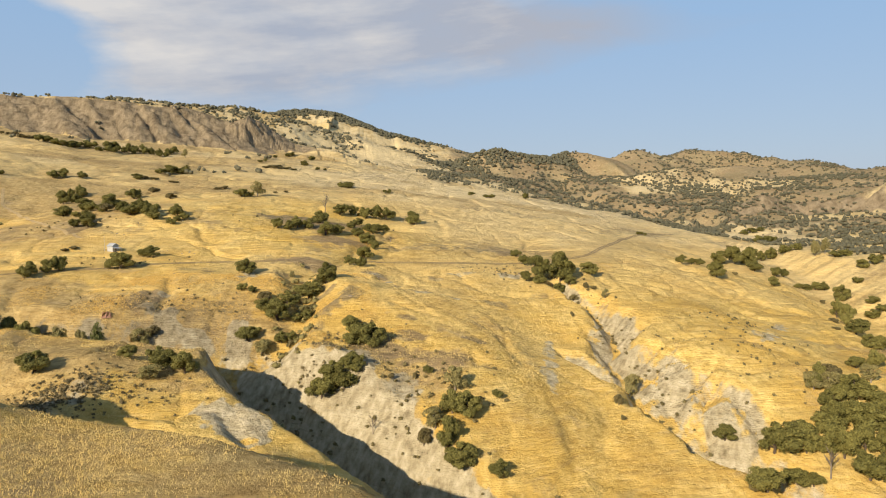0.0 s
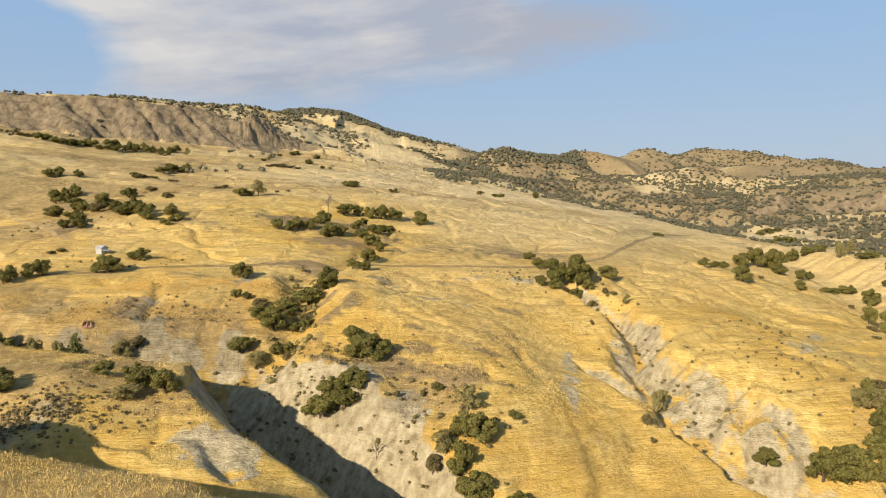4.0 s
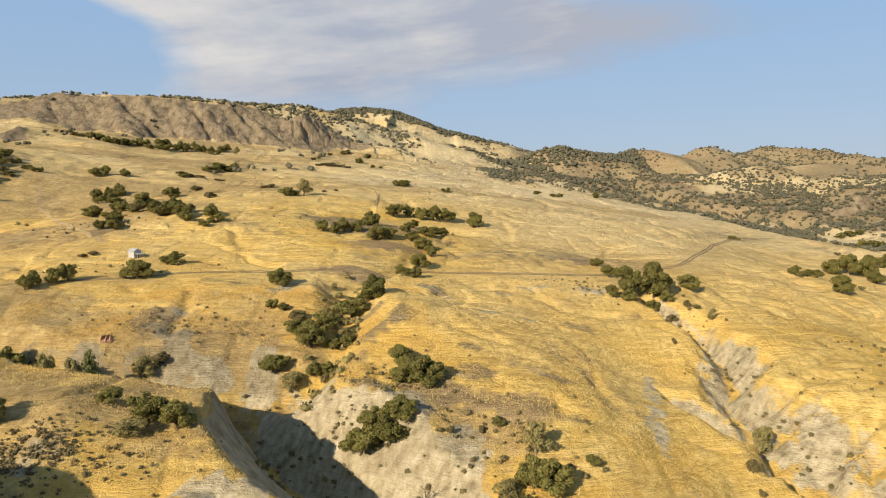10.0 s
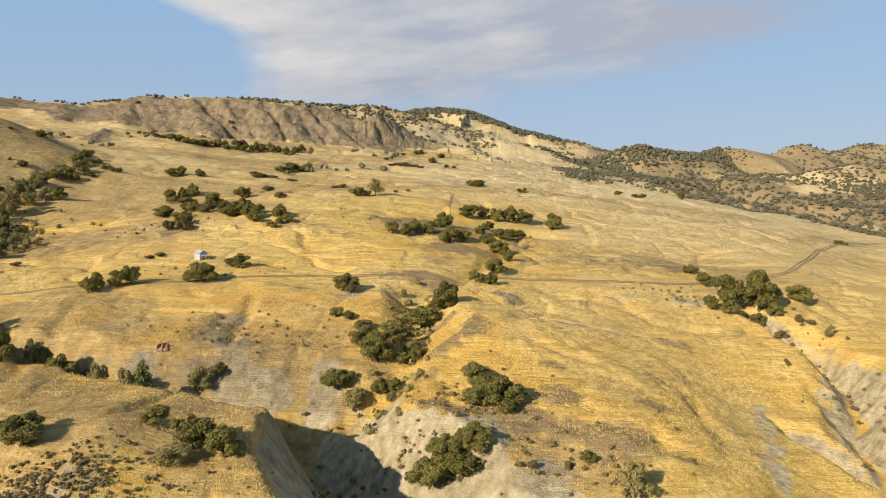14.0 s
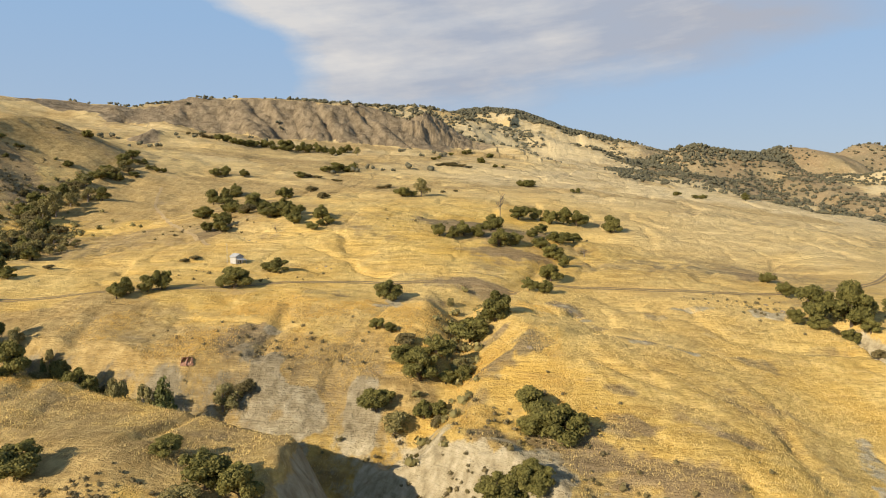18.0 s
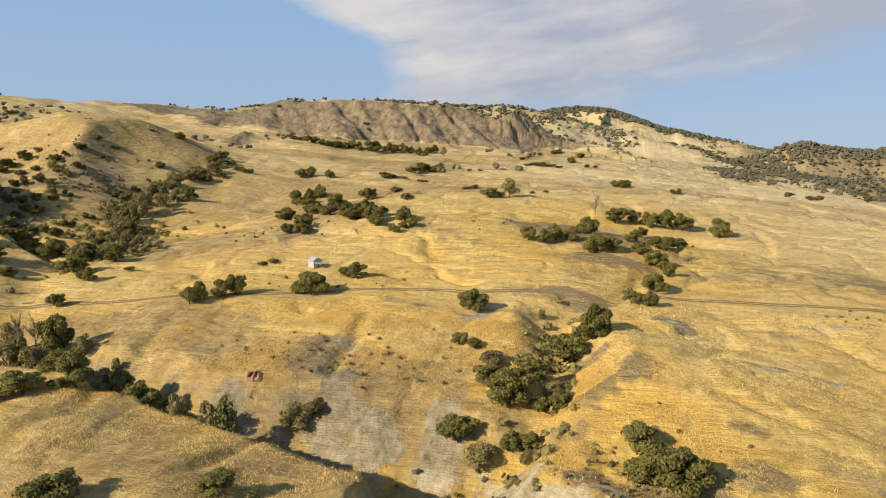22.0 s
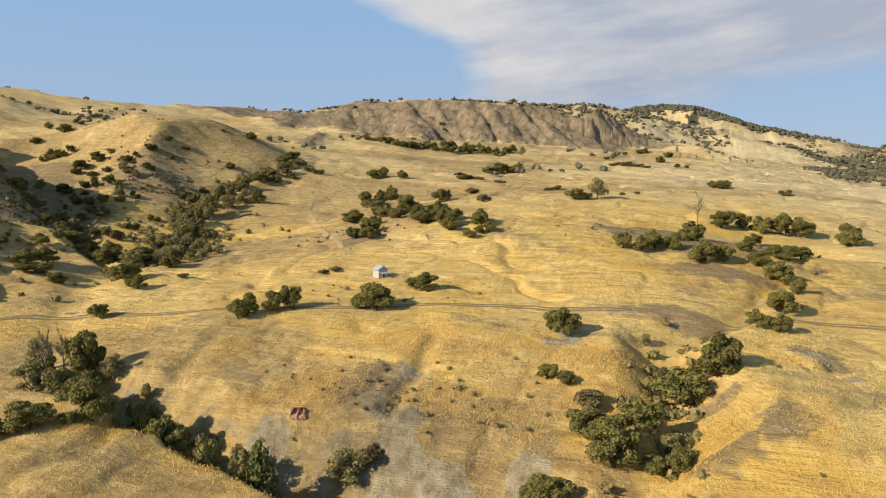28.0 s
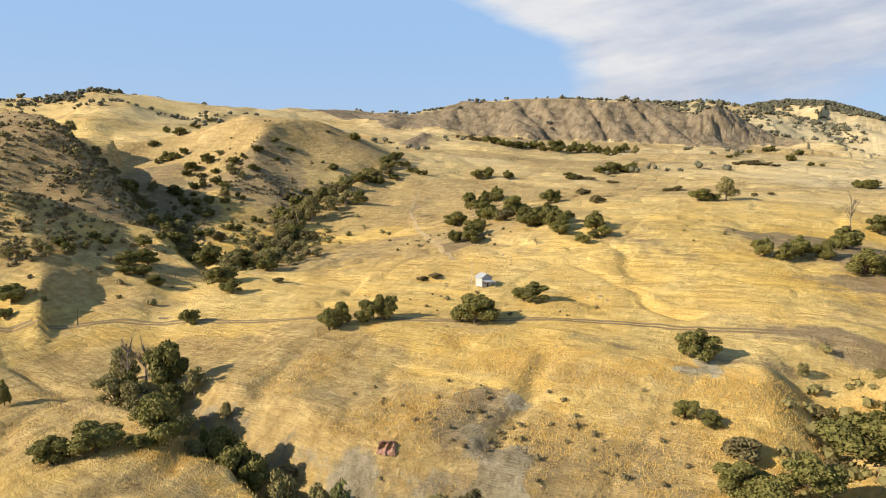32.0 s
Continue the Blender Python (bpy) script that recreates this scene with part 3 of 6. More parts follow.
# mauve weeds and small scars
patch(12.5, 242.3, 5, 3, 10, "weed", 0.9)
patch(18.6, 231.3, 3, 2, 0, "bare", 0.8)
patch(2.4, 194.1, 4, 2.5, 0, "weed", 0.9)
patch(32.3, 209, 5, 3, 20, "bare", 0.75)
patch(45.9, 211.4, 4, 2.5, 20, "bare", 0.8)
patch(53.4, 250.4, 8, 3, 10, "bare", 0.6)
patch(39.7, 239.9, 6, 2.5, 0, "weed", 0.8)
patch(19.8, 167.7, 9, 4, 10, "weed", 0.8)
patch(22.3, 180.3, 4, 2, 0, "weed", 0.7)
patch(76.8, 251.5, 8, 5, 0, "bare", 0.75)
patch(61.2, 214.3, 6, 4, 0, "weed", 0.7)
patch(84, 229.8, 10, 5, 20, "weed", 0.6)
patch(51.8, 313.2, 18, 7, 0, "weed", 0.7)
patch(37, 300.5, 16, 7, 0, "weed", 0.6)
patch(-5.8, 161.5, 6, 8, 0, "weed", 0.8)
patch(-12.4, 178.7, 6, 5, 0, "weed", 0.7)
patch(44.7, 167.8, 5, 3, 0, "weed", 0.8)
patch(-31.7, 244.1, 10, 6, 0, "weed", 0.6)
patch(-59.8, 241.6, 9, 4, 0, "weed", 0.6)
patch(-6.8, 306.8, 22, 8, 0, "weed", 0.6)
patch(-14.6, 262.5, 14, 5, 0, "weed", 0.5)
patch(-8, 209.9, 5, 4, 0, "weed", 0.8)
patch(-6.2, 189.2, 6, 4, 0, "weed", 0.8)
patch(-38.9, 238.5, 3, 9, 15, "bare", 0.9)
patch(-312.6, 430, 30, 18, 20, "weed", 1)
patch(-394.1, 397.9, 40, 30, 0, "weed", 0.8)
patch(-315.2, 335.8, 40, 20, 20, "weed", 0.9)
patch(-269.3, 322, 22, 20, 0, "weed", 0.7)
patch(-347, 387.1, 40, 22, 20, "weed", 0.7)
patch(-344.9, 469.6, 50, 22, 20, "dull", 0.8)
patch(-367.4, 629.5, 26, 16, 0, "dull", 0.9)
patch(-147.4, 393, 18, 10, 0, "weed", 0.6)
patch(-53.6, 944.4, 70, 24, 0, "dull", 0.9)
patch(-209.4, 882.6, 60, 20, 0, "dull", 0.9)
patch(-269.4, 921.7, 40, 14, 0, "weed", 0.5)
# duller, browner grass, some of it painting in the shading of folds
patch(-20, 520, 150, 42, 5, "dull", 0.6)
patch(-250, 640, 95, 42, 10, "dull", 0.5)
patch(-400, 445, 95, 60, 30, "dull", 0.8)
patch(150, 560, 110, 30, 0, "dull", 0.4)
patch(-230, 420, 90, 50, 30, "dull", 0.6)
patch(-150, 470, 120, 45, 10, "dull", 0.7)
patch(-170, 300, 60, 40, 20, "dull", 0.5)
patch(-340, 470, 60, 45, 40, "dull", 0.9)
patch(-60, 560, 120, 40, 5, "dull", 0.5)
patch(-150, 200, 50, 25, 30, "dull", 0.5)
patch(-240, 240, 50, 40, 40, "dull", 0.7)
patch(-30, 340, 60, 25, 10, "dull", 0.6)
patch(20, 230, 45, 22, 20, "dull", 0.4)
patch(-80, 118, 45, 14, 0, "dull", 0.5)
patch(20, 150, 26, 16, -30, "dull", 0.7)
patch(70, 320, 70, 30, 10, "dull", 0.4)
patch(-95, 140, 60, 32, 10, "dull", 0.75)
patch(-40, 40, 90, 40, 0, "dull", 0.6)
patch(-150, 175, 50, 30, 20, "dull", 0.6)
TRACK = np.array([(-262, 160), (-225, 185), (-200, 203), (-188, 224), (-160, 232), (-139, 235), (-120, 238), (-97, 246), (-72, 254), (-46, 257), (-18, 263), (10, 269), (28, 270), (56, 270), (84, 272), (112, 284), (132, 298), (159, 336), (195, 400), (235, 450), (290, 500)], float)


SCARPS = []


def scarp(course, drop):
    """A small slip face: the ground falls away along one side and eases back."""
    SCARPS.append((np.array([(px, py, 0) for px, py in course], float), drop))


scarp([(22.4, 202.7), (29.0, 191.4), (38.1, 183.1), (43.2, 176.9), (45.8, 170.3), (46.7, 164.6)], 0.7)
scarp([(6.5, 248.5), (11.4, 231.2), (22.1, 241.9)], 0.9)
scarp([(17.4, 235.3), (21.7, 224.7)], 0.7)
scarp([(-0.2, 191.8), (2.4, 192.0), (5.0, 193.3)], 0.7)
scarp([(30.1, 208.3), (33.0, 205.9)], 0.5)
scarp([(15.5, 172.6), (22.9, 170.2), (27.8, 164.8)], 0.8)
scarp([(-79.6, 299.2), (-70.0, 292.1), (-55.7, 284.6)], 0.8)
scarp([(48.4, 180.6), (41.3, 190.5), (23.8, 194.8)], 0.6)


def ground(x, y):
    x, y = np.asarray(x, float), np.asarray(y, float)
    z = 0.035 * np.clip(y, -400, 1900) - 35 - 0.004 * x
    for mx, my, h, s in MOUNDS:
        d2 = ((x - mx) ** 2 + (y - my) ** 2) / (2 * s * s)
        m = d2 < 12
        z[m] += h * np.exp(-d2[m])
    far = np.hypot(x, y - 150)
    stone = np.zeros(x.shape)
    for course, width, ribs, slant in BLUFFS:
        lo, hi = course[:, :2].min(0) - 2.6 * width, course[:, :2].max(0) + 2.6 * width
        m = (x > lo[0]) & (x < hi[0]) & (y > lo[1]) & (y < hi[1])
        if m.any():
            d, side, tall, run = along(course, x[m], y[m])
            d = np.where(side > 0, d, -d)
            lean = run + slant * d
            flute = 0.30 * np.abs(bumps(lean, d * 0.2, ribs, 44)) + 0.20 * np.abs(bumps(lean, d * 0.25, ribs * 0.42, 45)) + 0.13 * np.abs(bumps(lean, d * 0.4, ribs * 0.16, 46))
            d = d + width * (flute - 0.25) + 0.12 * width * rough(x[m], y[m], width, 3, 41)
            face = np.clip(d / width, 0, 1)
            z[m] += tall[:, 0] * face ** 0.9 * (1 - smooth(1.1 * width, 2.5 * width, d))
            stone[m] = np.maximum(stone[m], smooth(-0.06, 0.05, d / width) * (1 - smooth(0.92, 1.1, d / width)) * smooth(3, 12, tall[:, 0]))
    for course, steep, rounded, swell, skirt in RIDGES:
        lo, hi = course[:, :2].min(0) - 700, course[:, :2].max(0) + 700
        m = (x > lo[0]) & (x < hi[0]) & (y > lo[1]) & (y < hi[1])
        if m.any():
            d, _, crest, run = along(course, x[m], y[m])
            fluted = d * steep * (1 + 0.35 * bumps(run, d * 0.3, 90, 52)) + skirt * np.maximum(d - 70, 0) ** 2
            top = crest[:, 0] - (np.sqrt(fluted ** 2 + (rounded * steep) ** 2) - rounded * steep) + swell * rough(x[m], y[m], 120, 3, 51) * smooth(0, 120, d)
            k = min(12.0, rounded * 0.35)
            gap = np.clip((top - z[m]) / k, -1, 1)
            z[m] = np.where(gap <= -1, z[m], np.where(gap >= 1, top, z[m] + k * (gap + 1) ** 2 / 4))
    # uneven ground: broad swells, rills that run down the slopes, hummocks
    z += smooth(60, 600, far) * rough(x, y, 95, 4, 3) * np.clip(far / 150, 1.0, 7) * 0.6
    lively = 1 - 0.85 * (1 - smooth(70, 100, y)) * (1 - smooth(0, 40, x))
    z -= 20 * smooth(0.62, 1.0, 1 - np.abs(rough(x, y, 300, 3, 18))) * smooth(60, 260, x - 150) * smooth(560, 900, y) * (1 - 0.85 * smooth(1250, 1450, y))
    m = (x > -290) & (x < 320) & (y > 140) & (y < 520)
    if m.any():
        lively[m] *= 0.15 + 0.85 * smooth(3, 22, along(np.c_[TRACK, 0 * TRACK[:, 0]], x[m], y[m])[0])
    z += lively * (1.3 * bumps(x + 0.4 * y, y, 55, 9) + 0.8 * rough(x, y, 28, 3, 11)) + 0.13 * rough(x, y, 5, 2, 21)
    z -= lively * 1.3 * smooth(0.70, 1.0, 1 - np.abs(rough(x, y, 42, 3, 15))) + lively * 0.6 * smooth(0.75, 1.0, 1 - np.abs(rough(x, y, 17, 2, 16)))
    for course, drop in SCARPS:
        lo, hi = course[:, :2].min(0) - 14, course[:, :2].max(0) + 14
        m = (x > lo[0]) & (x < hi[0]) & (y > lo[1]) & (y < hi[1])
        if m.any():
            d, side, _, run = along(course, x[m] + 0.8 * bumps(x[m], y[m], 4, 77), y[m] + 0.8 * bumps(x[m], y[m], 4, 78))
            low = np.where(side < 0, smooth(0, 0.9, d), 0) * np.exp(-d / 4.0)
            z[m] -= 1.5 * drop * low * (0.6 + 0.5 * bumps(run, d, 6, 79))
    bare = np.zeros(x.shape)
    for course, flat, left, right, ragged, raw, lip, keen in GULLIES:
        lo, hi = course[:, :2].min(0) - 70, course[:, :2].max(0) + 70
        m = (x > lo[0]) & (x < hi[0]) & (y > lo[1]) & (y < hi[1])
        if not m.any():
            continue
        wx = x[m] + ragged * rough(x[m], y[m], 18, 3, 5)
        wy = y[m] + ragged * rough(x[m], y[m], 18, 3, 6)
        d, side, bed, run = along(course, wx, wy)
        steep = np.where(side > 0, bed[:, 1] if bed.shape[1] > 1 else left, bed[:, 2] if bed.shape[1] > 2 else right)
        rill = 1 - np.abs(bumps(run + 0.15 * d, d * 0.1, 3.2, 12))
        rib = 1 - np.abs(bumps(run, d * 0.2, 7, 8))
        rise = np.maximum(d - flat, 0) * steep + 0.008 * np.maximum(d - 35, 0) ** 2
        if lip:
            rise = np.where((side <= 0) & (d > lip), (lip - flat) * right + (d - lip) * 0.62, rise)
        bank = bed[:, 0] + rise + ragged * (0.9 * (rib - 0.5) + 0.55 * raw * (rill - 0.5)) * smooth(1, 9, d)
        cut = z[m] - bank
        k = keen
        z[m] = np.where(cut > k, bank, np.where(cut < -k, z[m], z[m] - (cut + k) ** 2 / (4 * k)))
        bare[m] = np.maximum(bare[m], raw * smooth(0.0, 4.0, cut) * smooth(0.45, 0.9, steep))
    return z, bare, stone


def steps(*runs):
    """Grid lines: runs of (from, to, first step, last step)."""
    out = []
    for a, c, s0, s1 in runs:
        n = max(2, int(round(abs(c - a) / (0.5 * (s0 + s1)))))
        u = (np.arange(n) + 0.5) / n
        w = s0 + (s1 - s0) * u
        out.append(a + (c - a) * np.r_[0, np.cumsum(w)[:-1]] / w.sum())
    return np.r_[tuple(out) + ([runs[-1][1]],)]


gx = steps((-4600, -700, 130, 22), (-700, -150, 6, 1.3), (-150, 230, 0.9, 0.9), (230, 700, 1.4, 7), (700, 4600, 22, 130))
gy = steps((-1500, -100, 110, 12), (-100, 60, 8, 1.2), (60, 330, 0.9, 0.9), (330, 1100, 1.3, 5), (1100, 2300, 7, 20), (2300, 4900, 30, 110))
GX, GY = np.meshgrid(gx, gy)
GZ, GB, GS = ground(GX, GY)
NX, NY = len(gx), len(gy)
mesh = bpy.data.meshes.new("ground")
idx = np.arange(NX * NY).reshape(NY, NX)
quads = np.stack([idx[:-1, :-1], idx[:-1, 1:], idx[1:, 1:], idx[1:, :-1]], -1).reshape(-1)
mesh.vertices.add(NX * NY)
mesh.vertices.foreach_set("co", np.stack([GX, GY, GZ], -1).reshape(-1))
mesh.loops.add(len(quads))
mesh.loops.foreach_set("vertex_index", quads)
mesh.polygons.add(len(quads) // 4)
mesh.polygons.foreach_set("loop_start", np.arange(0, len(quads), 4))
mesh.polygons.foreach_set("use_smooth", np.ones(len(quads) // 4, bool))
mesh.update(calc_edges=True)
far_d = np.hypot(GX, GY - 150)
slope = np.hypot(np.gradient(GZ, gy, axis=0), np.gradient(GZ, gx, axis=1))
EAST = np.interp(GY, [330, 400, 560, 650, 700, 780, 860, 1400, 2200], [345, 370, 400, 300, 280, 170, 110, 150, 300])
WEED = smooth(0.3, 0.9, rough(GX, GY, 45, 4, 31)) * 0.5
EASTERN = smooth(20, 120, GX - EAST) * smooth(420, 700, GY) * smooth(-0.95, -0.25, rough(GX, GY, 190, 4, 37))
WEED = np.maximum(WEED, 0.8 * EASTERN)
# random dull tone; far left slopes darkened in colour for shaded folds
DULL = 0.25 * rough(GX, GY, 70, 4, 39) + 0.25 * smooth(350, 900, GY) + 0.24 * smooth(0, 150, -GX) * smooth(260, 340, GY) - 0.15 * smooth(-20, 30, GX) * (1 - smooth(240, 300, GY))
ROCK = GS * 0.95
BARE = GB * smooth(0.35, 0.75, slope)
for px, py, long, wide, turn, kind, much in PATCHES:
    m = np.hypot(GX - px, GY - py) < 2.2 * max(long, wide)
    ux, uy = GX[m] - px, GY[m] - py
    a, c = ux * math.cos(turn) + uy * math.sin(turn), uy * math.cos(turn) - ux * math.sin(turn)
    r = np.hypot(a / long, c / wide) + 0.35 * rough(GX[m], GY[m], max(4.0, 0.6 * min(long, wide)), 3, 81)
    {"bare": BARE, "weed": WEED, "dull": DULL}[kind][m] += much * 0.85 * (1 - smooth(0.55, 1.25, r))
# rises with distance as painted haze, plus random tone and a lighter right slope
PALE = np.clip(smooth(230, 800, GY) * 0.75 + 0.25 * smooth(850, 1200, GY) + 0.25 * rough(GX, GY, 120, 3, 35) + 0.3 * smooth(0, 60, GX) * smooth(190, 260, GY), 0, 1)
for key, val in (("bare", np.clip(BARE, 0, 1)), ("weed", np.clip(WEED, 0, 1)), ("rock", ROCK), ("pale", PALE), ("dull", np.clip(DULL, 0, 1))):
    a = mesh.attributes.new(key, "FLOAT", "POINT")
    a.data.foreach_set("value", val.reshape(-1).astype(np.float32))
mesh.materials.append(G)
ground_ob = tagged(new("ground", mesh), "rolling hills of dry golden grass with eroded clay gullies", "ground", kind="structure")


def height(x, y):
    """Height of the drawn ground at a place."""
    i = min(max(int(np.searchsorted(gx, x)) - 1, 0), NX - 2)
    j = min(max(int(np.searchsorted(gy, y)) - 1, 0), NY - 2)
    u, v = (x - gx[i]) / (gx[i + 1] - gx[i]), (y - gy[j]) / (gy[j + 1] - gy[j])
    a, c = GZ[j, i] + (GZ[j, i + 1] - GZ[j, i]) * u, GZ[j + 1, i] + (GZ[j + 1, i + 1] - GZ[j + 1, i]) * u
    return float(a + (c - a) * v)


# ---- helpers for things and their parts ----
def part(name, bm, mat, parent, label=""):
    me = bpy.data.meshes.new(name)
    bm.to_mesh(me)
    bm.free()
    me.materials.append(mat)
    ob = new(name, me)
    ob.parent = parent
    return tagged(ob, label)


def thing(name, m, label, category, group="", kind=""):
    ob = new(name)
    ob.empty_display_size = 0.5
    ob.matrix_basis = m
    return tagged(ob, label, category, group, kind)


def raw_part(name, verts, faces, mat, parent, label="", smooth_shade=False):
    me = bpy.data.meshes.new(name)
    me.from_pydata(verts, [], faces)
    me.materials.append(mat)
    if smooth_shade:
        me.polygons.foreach_set("use_smooth", [True] * len(me.polygons))
    ob = new(name, me)
    ob.parent = parent
    return tagged(ob, label)


def tube(verts, faces, path, radii, sides=6):
    """Adds a tapering limb along a path to lists of vertices and faces."""
    base = len(verts)
    for k, (p, r) in enumerate(zip(path, radii)):
        p = Vector(p)
        ahead = Vector(path[min(k + 1, len(path) - 1)]) - Vector(path[max(k - 1, 0)])
        u = ahead.orthogonal().normalized()
        v = ahead.normalized().cross(u)
        for s in range(sides):
            a = 2 * math.pi * s / sides
            verts.append(tuple(p + r * (math.cos(a) * u + math.sin(a) * v)))
    for k in range(len(path) - 1):
        for s in range(sides):
            i, j = base + k * sides + s, base + k * sides + (s + 1) % sides
            faces.append((i, j, j + sides, i + sides))


# ---- leaves and bark ----
def leaf_material(name, dark, light, lum=0.0):
    m, nt, b = material(name, 0.75)
    info = nt.nodes.new("ShaderNodeObjectInfo")
    geo = nt.nodes.new("ShaderNodeNewGeometry")
    n = math_of(nt, "ADD", math_of(nt, "MULTIPLY", info.outputs["Random"], 0.35), math_of(nt, "MULTIPLY", geo.outputs["Random Per Island"], 0.55), True)
    col = ramp(nt, n, (0.0, dark), (1.0, light))
    nt.links.new(col, b.inputs["Base Color"])
    b.inputs["Specular IOR Level"].default_value = 0.2
    thin = nt.nodes.new("ShaderNodeBsdfTranslucent")
    nt.links.new(col, thin.inputs["Color"])
    both = nt.nodes.new("ShaderNodeMixShader")
    both.inputs[0].default_value = 0.12
    nt.links.new(b.outputs[0], both.inputs[1])
    nt.links.new(thin.outputs[0], both.inputs[2])
    nt.links.new(both.outputs[0], nt.nodes["Material Output"].inputs["Surface"])
    return m


def bark_material(name, a, c):
    m, nt, b = material(name, 0.95)
    n = noise_of(nt, 9, 5, 0.6, (1, 1, 0.25))
    nt.links.new(ramp(nt, n, (0.3, a), (0.7, c)), b.inputs["Base Color"])
    relief(nt, b, n, 0.5, 0.05)
    return m


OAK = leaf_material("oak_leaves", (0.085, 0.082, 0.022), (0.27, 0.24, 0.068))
# oak leaves for distant woods, with aerial haze mixed into their colour
HAZED_OAK = leaf_material("hazed_oak_leaves", (0.095, 0.092, 0.058), (0.185, 0.172, 0.11))
SCRUB = leaf_material("scrub_leaves", (0.10, 0.08, 0.032), (0.24, 0.195, 0.085))
SAGE = leaf_material("sage_leaves", (0.12, 0.095, 0.045), (0.26, 0.21, 0.105))
GREY = leaf_material("grey_leaves", (0.16, 0.138, 0.05), (0.35, 0.30, 0.12))
PINE = leaf_material("pine_needles", (0.09, 0.10, 0.03), (0.25, 0.25, 0.085))
TWIG = leaf_material("bare_twigs", (0.10, 0.08, 0.06), (0.24, 0.20, 0.15))
BARK = bark_material("bark", (0.06, 0.045, 0.03), (0.16, 0.12, 0.085))
DEAD = bark_material("dead_wood", (0.16, 0.13, 0.10), (0.32, 0.27, 0.21))


# ---- trees ----
def sprays(rng, centres, radii, count, size, flat=0.75):
    """Leaf sprays set about a group of lobes: small tilted four-sided pieces."""
    verts, faces = [], []
    weight = np.array([r[0] * r[1] for r in radii])
    pick = rng.choice(len(centres), count, p=weight / weight.sum())
    for i in pick:
        d = rng.normal(size=3)
        d /= np.linalg.norm(d)
        if d[2] < -0.35 and rng.random() < 0.6:
            d[2] = -d[2]
        p = np.array(centres[i]) + d * np.array(radii[i]) * rng.uniform(0.78, 1.10)
        n = d + rng.normal(size=3) * 0.55
        n /= np.linalg.norm(n)
        u = np.cross(n, rng.normal(size=3))
        u /= np.linalg.norm(u) + 1e-9
        v = np.cross(n, u)
        s = size * rng.uniform(0.55, 1.35)
        a, c = s * rng.uniform(0.7, 1.2), s * flat * rng.uniform(0.6, 1.1)
        k = len(verts)
        verts += [tuple(p - u * a), tuple(p - v * c + n * s * 0.25), tuple(p + u * a), tuple(p + v * c - n * s * 0.2)]
        faces.append((k, k + 1, k + 2, k + 3))
    return verts, faces


def core(rng, verts, faces, centre, radius, squeeze=0.8):
    """A lumpy inner mass that keeps a crown from being seen through."""
    bm = bmesh.new()
    bmesh.ops.create_icosphere(bm, subdivisions=2, radius=1)
    k = len(verts)
    for v in bm.verts:
        j = squeeze * (1 + rng.normal() * 0.10)
        verts.append((centre[0] + v.co.x * radius[0] * j, centre[1] + v.co.y * radius[1] * j, centre[2] + v.co.z * radius[2] * j))
    for f in bm.faces:
        faces.append(tuple(k + v.index for v in f.verts))
    bm.free()


def crown_lobes(rng, form):
    if form == "shrub":
        n, low, high = 7, 0.25, 0.62
    else:
        n, low, high = 19, 0.20, 0.82
    cs, rs = [], []
    for i in range(n):
        a = 2 * math.pi * (i + rng.uniform(-0.3, 0.3)) / n * (1 if i % 3 else 1.6)
        ring = rng.uniform(0.10, 0.40) if i else 0.02
        z = rng.uniform(low, high) if ring < 0.22 else rng.uniform(low, high - 0.16)
        r = rng.uniform(0.11, 0.22) if form != "shrub" else rng.uniform(0.16, 0.26)
        cs.append((math.cos(a) * ring, math.sin(a) * ring, z))
        rs.append((r, r * rng.uniform(0.85, 1.15), r * rng.uniform(0.72, 0.95)))
    return cs, rs


FORMS = {"oak": ("oak_tree", "tree"), "shrub": ("shrub", "shrub"), "grey": ("grey_tree", "tree"), "bare": ("bare_tree", "tree"), "pine": ("pine_tree", "tree")}
LABELS = {"oak": "dark green live oak with a rounded crown on dry grass", "shrub": "low olive-brown shrub on the dry slope", "grey": "thin grey-green tree with an open crown on dry grass",
          "bare": "leafless grey tree with fine twigs on dry grass", "pine": "pale green conical pine with a short trunk on dry grass"}


